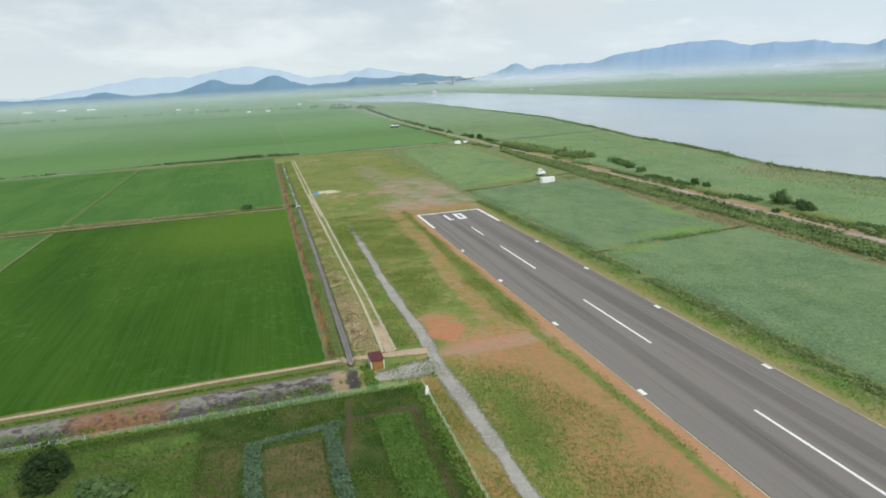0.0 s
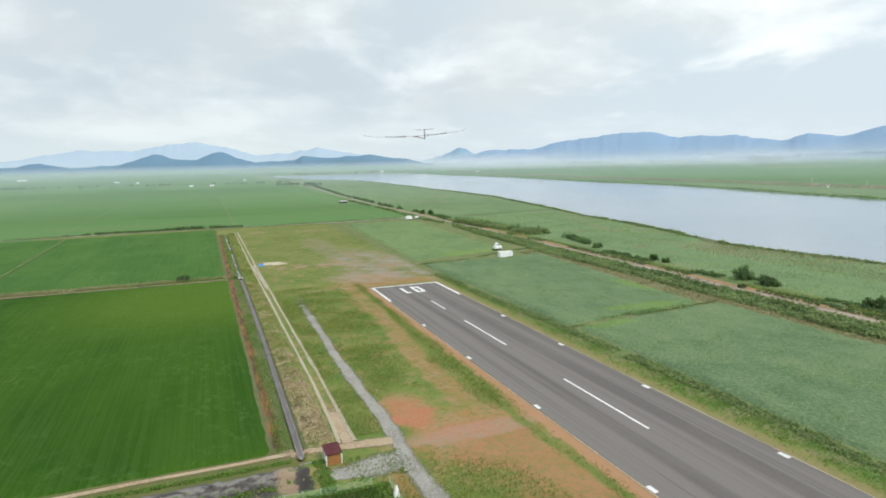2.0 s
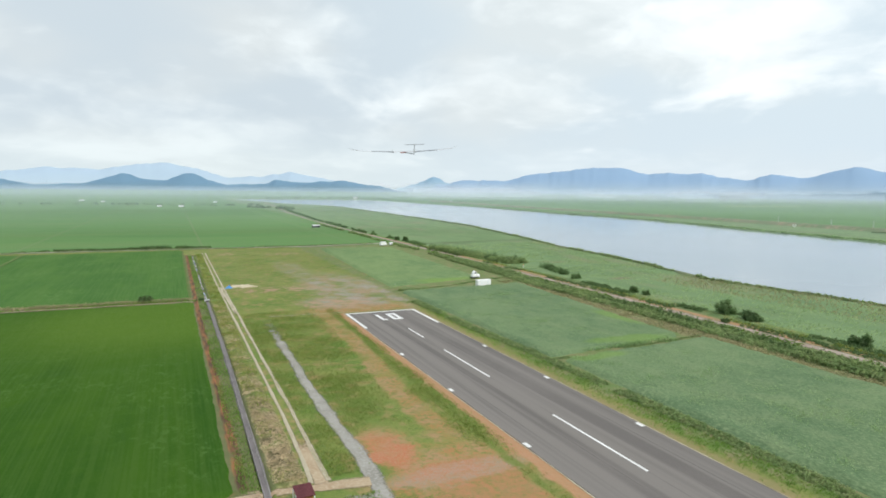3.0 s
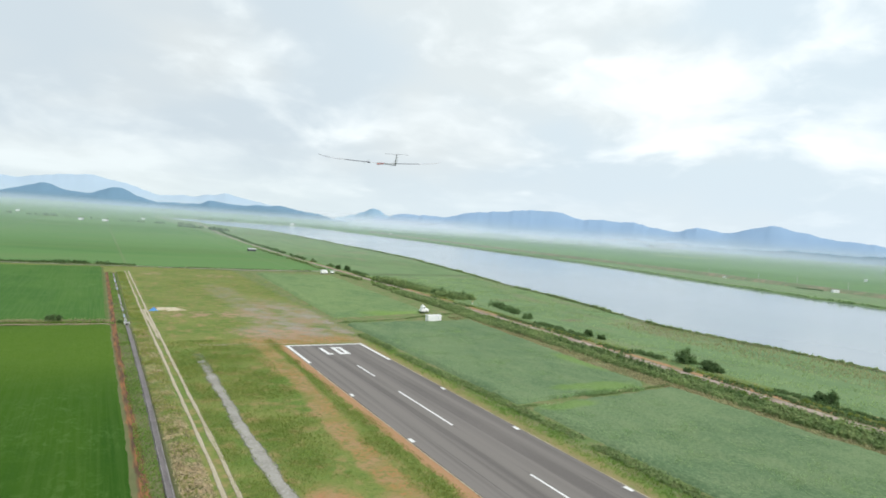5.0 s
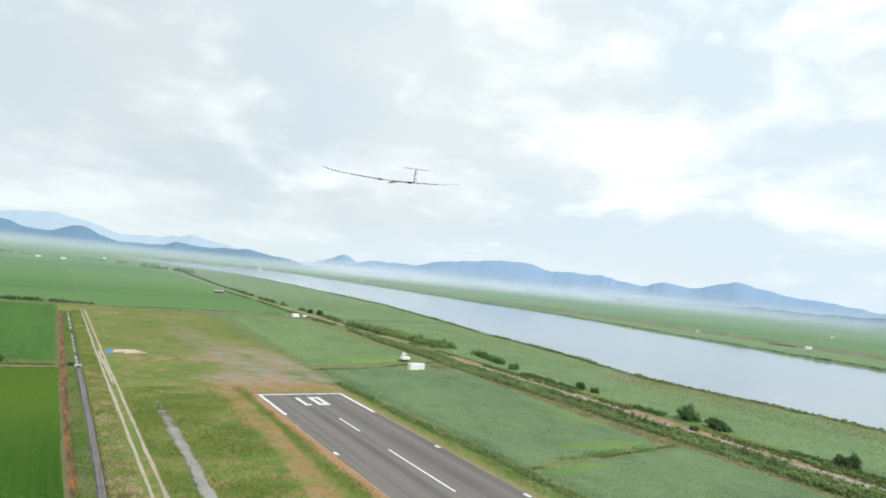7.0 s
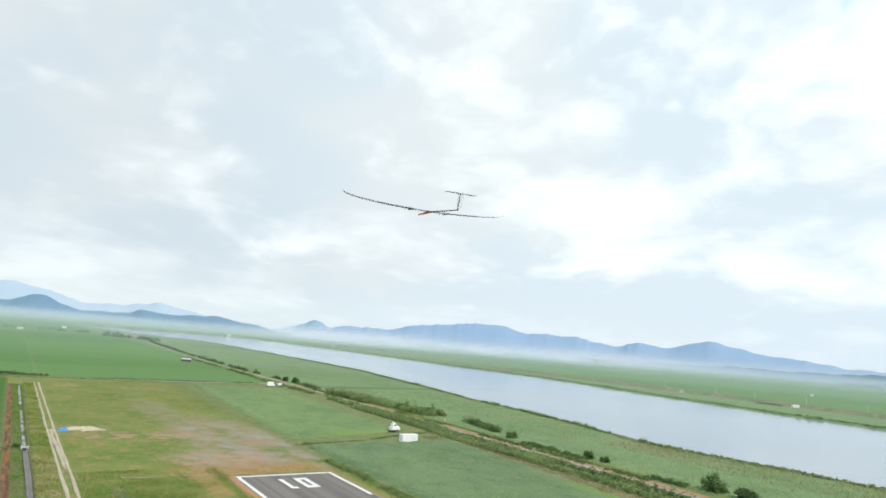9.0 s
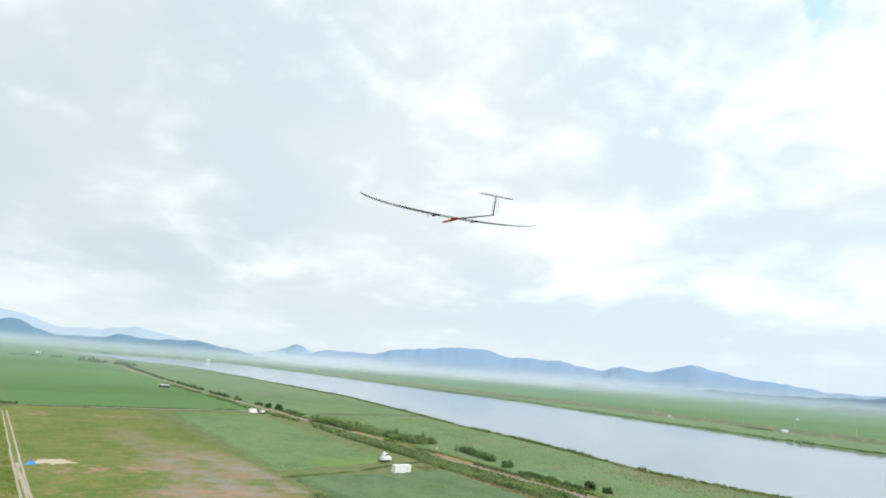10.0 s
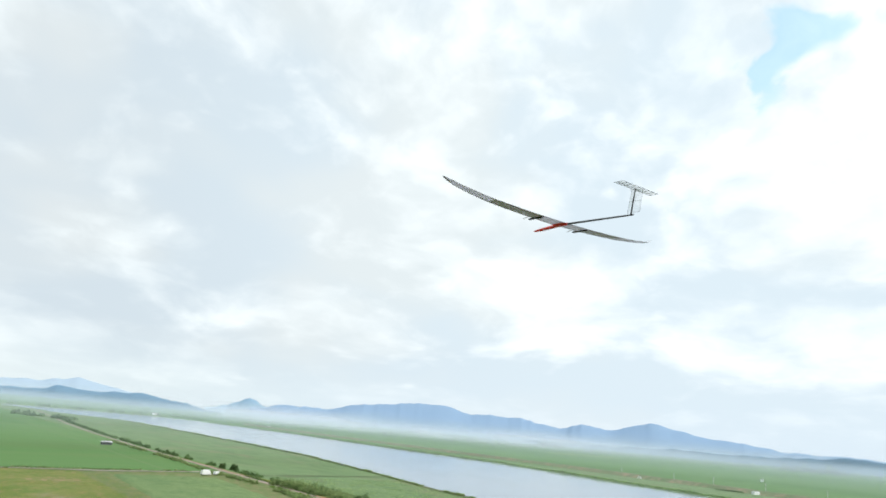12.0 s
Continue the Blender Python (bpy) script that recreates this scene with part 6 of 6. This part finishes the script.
def fence(name, a, b, gap, high=1.15):
    """Wire fence: posts and coated wires between them."""
    a, b = np.array(a, float), np.array(b, float)
    n = int(np.linalg.norm(b - a) / gap)
    e = new(name)
    d = (b - a) / np.linalg.norm(b - a)
    ang = math.degrees(math.atan2(d[1], d[0]))
    z0 = float(land(a[:1], a[1:])[0])
    e.matrix_world = pose(a[0], a[1], z0, 0, 0, ang)
    post = None
    for k in range(n + 1):
        p = a + d * gap * k
        dz = float(land(p[:1], p[1:])[0]) - z0
        if post is None:
            bm = bmesh.new()
            tube(bm, (0, 0, -0.15), (0, 0, high + 0.08), 0.034, n=8)
            bmesh.ops.create_uvsphere(bm, u_segments=8, v_segments=4, radius=0.038, matrix=Matrix.Translation((0, 0, high + 0.08)))
            post = part("fence_post", bm, M_POST, e)
            mesh = post.data
        else:
            post = new("fence_post", mesh)
            post.parent = e
        post.location = (gap * k, 0, dz)
    wires = bmesh.new()
    for h in np.arange(0.12, high + 0.01, 0.147):
        box(wires, (0, -0.006, h - 0.008), (gap * n, 0.006, h + 0.008))
    for x in np.arange(0, gap * n, 0.3):
        box(wires, (x - 0.014, -0.006, 0.08), (x + 0.014, 0.006, high))
    w = part("wire_mesh", wires, M_GREENWIRE, e, "green coated wire mesh")
    w["kind"] = "stuff"
    return tagged(e, "light green wire fence round the garden", "fence", "garden fence")


fence("fence", (-121.0, -130.2), (-31.8, -131.8), 2.35)
fence("fence", (-31.6, -132.0), (-31.6, -196.0), 2.3)


def draped_sheet():
    """A white sheet hung over the fence, bunched at the top."""
    r, n, m = 0.45, 20, 9
    v = []
    for i in range(m):
        f = i / (m - 1)
        for j in range(n):
            a = 2 * math.pi * j / n
            rad = (0.10 + 0.42 * f ** 0.8) * (1 + 0.16 * math.sin(5 * a + 2 * f) + 0.08 * math.sin(9 * a))
            v.append((rad * math.cos(a) * 0.8, rad * math.sin(a) * 1.2, 1.75 - 1.55 * f))
    f = [[i * n + j, i * n + (j + 1) % n, (i + 1) * n + (j + 1) % n, (i + 1) * n + j] for i in range(m - 1) for j in range(n)]
    ob = sheet("white_sheet", v, f, M_WHITE, smooth=True)
    ob.matrix_world = pose(-31.75, -136.0, 0.0)
    return tagged(ob, "white plastic sheet hung on the fence post", "sheet")


draped_sheet()


def heap(name, label, category, x, y, rx, ry, h, mat, seed, turn=0):
    """A low uneven heap on the ground."""
    n, m = 32, 9
    v = []
    for i in range(m):
        f = i / (m - 1)
        for j in range(n):
            a = 2 * math.pi * j / n
            k = f * (1 + 0.35 * math.sin(2 * a + seed) * 0.5 + 0.2 * math.sin(5 * a + seed * 2) + 0.1 * math.sin(9 * a))
            v.append((rx * k * math.cos(a), ry * k * math.sin(a), h * (1 - f) ** 1.3 * (1 + 0.25 * math.sin(3 * a + 4 * f + seed)) - 0.05 * f))
    f = [[i * n + j, i * n + (j + 1) % n, (i + 1) * n + (j + 1) % n, (i + 1) * n + j] for i in range(m - 1) for j in range(n)]
    ob = sheet(name, v, f, mat, smooth=True)
    ob.matrix_world = pose(x, y, float(land(np.array([x]), np.array([y]))[0]) + 0.03, 0, 0, turn)
    return tagged(ob, label, category)


heap("tarpaulin", "crumpled bright blue tarpaulin over a small pile", "tarpaulin", -31.8, 71.8, 1.5, 1.7, 1.1, plain("blue_tarp", (0.07, 0.26, 0.58), 0.5), 1.3)
heap("sand_heap", "pale spread heap of dry straw and sand", "heap", -26.2, 74.8, 4.6, 5.4, 0.6, surface("straw", (0.45, 0.38, 0.25), (0.56, 0.49, 0.35), (0.66, 0.60, 0.47), fine=1.5, coarse=0.3), 2.1, 10)
heap("stone", "small pale stone in the grass by the plot", "stone", 36.6, 53.6, 0.9, 0.5, 0.7, plain("pale_stone", (0.62, 0.62, 0.58), 0.8), 3.0)


def container():
    """White ribbed container standing in the reeds."""
    e = empty("container", 74.0, 40.6, 0.0, 2)
    bm = bmesh.new()
    box(bm, (-3.3, -1.15, 0.12), (3.3, 1.15, 2.55), 0.03)
    part("body", bm, M_WHITE, e)
    for x in np.linspace(-3.1, 3.1, 8):
        bm = bmesh.new()
        box(bm, (x - 0.13, -1.22, 0.2), (x + 0.13, -1.15, 2.5), 0.02)
        part("wall_rib", bm, M_WHITE, e)
    grey = plain("pale_grey_panel", (0.72, 0.77, 0.80), 0.5)
    for x in (-1.33, 0.44, 1.77):
        bm = bmesh.new()
        box(bm, (x - 0.25, -1.18, 0.9), (x + 0.25, -1.155, 1.9), 0.01)
        part("panel", bm, grey, e, "pale grey wall panel")
    bm = bmesh.new()
    box(bm, (-3.4, -1.25, 2.55), (3.4, 1.25, 2.66), 0.02)
    part("roof", bm, M_WHITE, e)
    for x in (-2.8, 2.8):
        bm = bmesh.new()
        box(bm, (x - 0.2, -1.1, -0.1), (x + 0.2, 1.1, 0.12))
        part("skid", bm, M_CONCRETE, e)
    return tagged(e, "white ribbed steel container standing in the reeds", "container")


container()


def tank_trailer():
    """White equipment trailer: low rounded body, raised cabin with a vent, and a side locker."""
    e = empty("equipment_trailer", 80.8, 62.5, 0.2, 15)
    bm = bmesh.new()
    box(bm, (-2.2, -1.0, 0.5), (2.2, 1.0, 1.9), 0.22)
    part("body", bm, M_WHITE, e)
    bm = bmesh.new()
    box(bm, (-1.5, -0.85, 1.88), (0.5, 0.85, 3.1), 0.2)
    cabin = part("cabin", bm, M_WHITE, e, "raised white cabin")
    bm = bmesh.new()
    tube(bm, (-0.9, 0, 3.05), (-0.9, 0, 3.75), 0.34, 0.28, 14)
    part("vent", bm, M_WHITE, cabin)
    bm = bmesh.new()
    box(bm, (-0.9, -0.88, 2.2), (0.1, -0.84, 2.8), 0.01)
    part("window", bm, M_CARBON, cabin, "dark cabin window")
    bm = bmesh.new()
    box(bm, (1.0, -1.35, 0.55), (2.1, -1.0, 1.4), 0.06)
    part("locker", bm, M_WHITE, e)
    for x in (-1.3, 1.3):
        for y in (-0.95, 0.95):
            bm = bmesh.new()
            tube(bm, (x, y - 0.12, 0.36), (x, y + 0.12, 0.36), 0.36, n=16)
            part("wheel", bm, M_CARBON, e)
    bm = bmesh.new()
    box(bm, (-2.0, -0.9, 0.3), (2.0, 0.9, 0.52), 0.02)
    part("chassis", bm, M_CARBON, e)
    return tagged(e, "white equipment trailer with a raised cabin beside the shrubs", "trailer")


tank_trailer()


def van(label, x, y, turn, length=5.0, high=2.2):
    e = empty("van", x, y, float(land(np.array([x]), np.array([y]))[0]), turn)
    bm = bmesh.new()
    box(bm, (-length / 2, -0.95, 0.45), (length / 2 - 0.9, 0.95, high), 0.15)
    box(bm, (length / 2 - 1.3, -0.92, 0.45), (length / 2, 0.92, high * 0.58), 0.15)
    part("body", bm, M_WHITE, e)
    glass = plain("dark_glass", (0.03, 0.035, 0.04), 0.15)
    bm = bmesh.new()
    box(bm, (length / 2 - 0.92, -0.8, high * 0.58), (length / 2 - 0.86, 0.8, high * 0.9), 0.02)
    part("windscreen", bm, glass, e)
    for sx in (-length / 2 + 0.9, length / 2 - 0.9):
        for sy in (-0.9, 0.9):
            bm = bmesh.new()
            tube(bm, (sx, sy - 0.1, 0.33), (sx, sy + 0.1, 0.33), 0.33, n=14)
            part("wheel", bm, M_CARBON, e)
    return tagged(e, label, "van")


van("white van parked beside the levee road", 93.5, 243.5, 12, 5.6, 3.0)
van("small white van parked beside the levee road", 100.8, 245.5, 20, 4.2, 2.0)


def barn(label, x, y, lx, ly, high, wall, roof, turn=0, name="barn"):
    """A plain farm building with a pitched roof, a door and windows."""
    e = empty(name, x, y, float(land(np.array([x]), np.array([y]))[0]), turn)
    bm = bmesh.new()
    box(bm, (-lx / 2, -ly / 2, -0.3), (lx / 2, ly / 2, high))
    part("wall", bm, wall, e)
    for sy in (-1, 1):
        bm = bmesh.new()
        vs = [bm.verts.new(q) for q in ((-lx / 2 - 0.3, sy * (ly / 2 + 0.3), high - 0.1), (lx / 2 + 0.3, sy * (ly / 2 + 0.3), high - 0.1), (lx / 2 + 0.3, 0, high + ly * 0.22), (-lx / 2 - 0.3, 0, high + ly * 0.22))]
        bm.faces.new(vs)
        bmesh.ops.solidify(bm, geom=bm.faces[:], thickness=0.12)
        part("roof", bm, roof, e)
    dark = M_CARBON
    for k in range(int(lx / 3)):
        bm = bmesh.new()
        x0 = -lx / 2 + 1.2 + 3 * k
        box(bm, (x0, -ly / 2 - 0.04, 0.9), (x0 + 1.2, -ly / 2 + 0.02, 1.9))
        part("window", bm, dark, e)
    bm = bmesh.new()
    box(bm, (lx / 2 - 1.9, -ly / 2 - 0.05, 0.0), (lx / 2 - 0.8, -ly / 2 + 0.02, 2.0))
    part("door", bm, dark, e)
    return tagged(e, label, "building")


M_GREYROOF = plain("grey_roof", (0.42, 0.44, 0.46), 0.6)
M_DARKWALL = plain("dark_wall", (0.10, 0.10, 0.11), 0.7)
barn("small farm shed with a white roof beside the levee road", 92.0, 478.0, 8.0, 4.0, 2.2, M_DARKWALL, M_WHITE, 6)
barn("long white farmhouse on the far river bank", 676.0, 196.0, 7.0, 4.0, 2.2, M_WHITE, M_WHITE, 150, "farmhouse")
barn("white farm building by the far river end", 672.0, 2395.0, 25.0, 14.0, 7.0, M_WHITE, M_GREYROOF, 60)
barn("white shed on the far river bank", 850.0, 1790.0, 16.0, 10.0, 5.0, M_WHITE, M_WHITE, 60)
for x, y, lx in ((-80, 1290, 8), (-36, 1284, 10), (-231, 1750, 9), (-300, 1900, 14), (60, 1700, 9)):
    barn("distant white farm shed among the rice fields", x, y, lx, 5.0, 2.6, M_WHITE, M_WHITE, 10)


def net_frame(x, y):
    """White A-frames carrying a net, on the far bank."""
    e = empty("net_frame", x, y, float(land(np.array([x]), np.array([y]))[0]), 60)
    for k in range(4):
        for sx in (-1, 1):
            bm = bmesh.new()
            tube(bm, (3.0 * k - 4.5 + 1.1 * sx, 0, -0.1), (3.0 * k - 4.5, 0, 3.4), 0.14, n=8)
            part("strut", bm, M_WHITE, e)
    bm = bmesh.new()
    tube(bm, (-5.0, 0, 3.4), (5.0, 0, 3.4), 0.12, n=8)
    part("ridge_bar", bm, M_WHITE, e)
    return tagged(e, "row of white A-frames standing on the far bank", "frame")


net_frame(688.0, 346.0)
thicket("hedge", "dark shrubs beside the white farmhouse", [(668, 236), (670, 222), (672, 208)], 3.0, 1.8, 0.7, M_LEAF, 60, 0.5, 631, 0.1, radius=1.6)
barn("small white shed in the fields beyond the river", 1150.0, 395.0, 5.0, 5.0, 4.0, M_WHITE, M_WHITE, 20)


def greenhouse(x, y, turn):
    """A long low polytunnel with a rounded skin and end frames."""
    e = empty("greenhouse", x, y, float(land(np.array([x]), np.array([y]))[0]), turn)
    n, half, rad = 12, 16.0, 3.6
    v = [(sx * half, rad * math.cos(math.pi * k / n), 0.85 * rad * math.sin(math.pi * k / n)) for sx in (-1, 1) for k in range(n + 1)]
    f = [[k, k + 1, n + 2 + k, n + 1 + k] for k in range(n)]
    sheet("cover", v, f, M_WHITE, e, True)
    for sx in (-1, 1):
        bm = bmesh.new()
        vs = [bm.verts.new((sx * half * 0.999, rad * math.cos(math.pi * k / n), 0.85 * rad * math.sin(math.pi * k / n))) for k in range(n + 1)]
        bm.faces.new(vs)
        part("end_wall", bm, M_WHITE, e)
    return tagged(e, "long white polytunnel far off at the foot of the hills", "greenhouse", "far greenhouses")


for x, y in ((-930, 2590), (-815, 2610), (-700, 2570)):
    greenhouse(x, y, 6)


def pole(x, y, high=12.0):
    e = empty("utility_pole", x, y, float(land(np.array([x]), np.array([y]))[0]))
    grey = M_CONCRETE
    bm = bmesh.new()
    tube(bm, (0, 0, -0.3), (0, 0, high), 0.26, 0.16, 10)
    part("pole", bm, plain("pale_pole", (0.55, 0.55, 0.52), 0.7), e)
    for z in (high - 0.5, high - 1.4):
        bm = bmesh.new()
        box(bm, (-0.08, -1.1, z - 0.08), (0.08, 1.1, z + 0.08))
        part("crossarm", bm, grey, e)
    return tagged(e, "pale concrete utility pole on the far bank", "pole", "far bank poles")


first = None
for x, y in ((717, 392), (703, 307), (706, 258), (710, 200), (703, 135)):
    if first is None:
        first = pole(x, y)
    else:
        copy_thing(first, pose(x, y, float(land(np.array([x]), np.array([y]))[0])))


def marker_post(x, y):
    e = empty("marker_post", x, y, float(land(np.array([x]), np.array([y]))[0]))
    bm = bmesh.new()
    tube(bm, (0, 0, -0.1), (0, 0, 1.6), 0.12, n=8)
    part("post", bm, M_WHITE, e)
    bm = bmesh.new()
    tube(bm, (0, 0, 1.5), (0, 0, 1.9), 0.2, 0.12, n=8)
    part("cap", bm, plain("orange_cap", (0.75, 0.30, 0.10), 0.6), e, "orange cap")
    return tagged(e, "white marker post with orange cap by the road", "post")


marker_post(125.0, 90.5)
thicket("woods", "distant dark wood in the misty fields", [(2330, 1960), (2450, 1900)], 40, 20.0, 2.5, M_LEAF, 60, 2.2, 601, radius=9.0, category="woods")
thicket("woods", "distant dark tree line in the misty fields", [(2900, 1430), (2960, 1330), (3080, 1190), (3100, 960), (3150, 740)], 60, 18.0, 9.0, M_LEAF, 50, 2.8, 605, 0.35, radius=11.0, category="woods")
thicket("woods", "dark trees on the shore at the far end of the river", [(215, 2420), (340, 2405), (500, 2400), (640, 2410), (740, 2370), (790, 2290)], 40, 7.0, 6.0, M_LEAF, 46, 1.8, 609, 0.42, radius=6.0, category="woods")
thicket("woods", "dark leafy trees where the levee road meets the river bend", [(108, 1245), (124, 1200), (146, 1160), (163, 1100)], 34, 6.5, 4.0, M_LEAF, 50, 1.4, 613, 0.25, radius=5.0, category="woods")
thicket("woods", "distant tree rows among the rice fields", [(-1100, 1500), (-500, 1560), (-200, 1500), (40, 1380), (160, 1420)], 40, 6.0, 6.0, M_LEAF, 40, 1.6, 613, 0.5, radius=6.5, category="woods")
thicket("woods", "hazy tree rows at the foot of the far ridge", [(1500, 2150), (1850, 1900), (2100, 1750), (2350, 1500)], 60, 8.0, 14.0, M_LEAF, 36, 2.6, 617, 0.5, radius=9.0, category="woods")
thicket("woods", "hazy tree rows round distant farms", [(2650, 1270), (2830, 980), (2950, 700), (3000, 400)], 90, 12.0, 11.0, M_LEAF, 36, 2.6, 621, 0.42, radius=9.0, category="woods")
thicket("woods", "large hazy wood beyond the far fields", [(2750, 1010), (2800, 890), (2820, 780)], 50, 24.0, 3.0, M_LEAF, 46, 2.6, 625, 0.1, radius=9.0, category="woods")
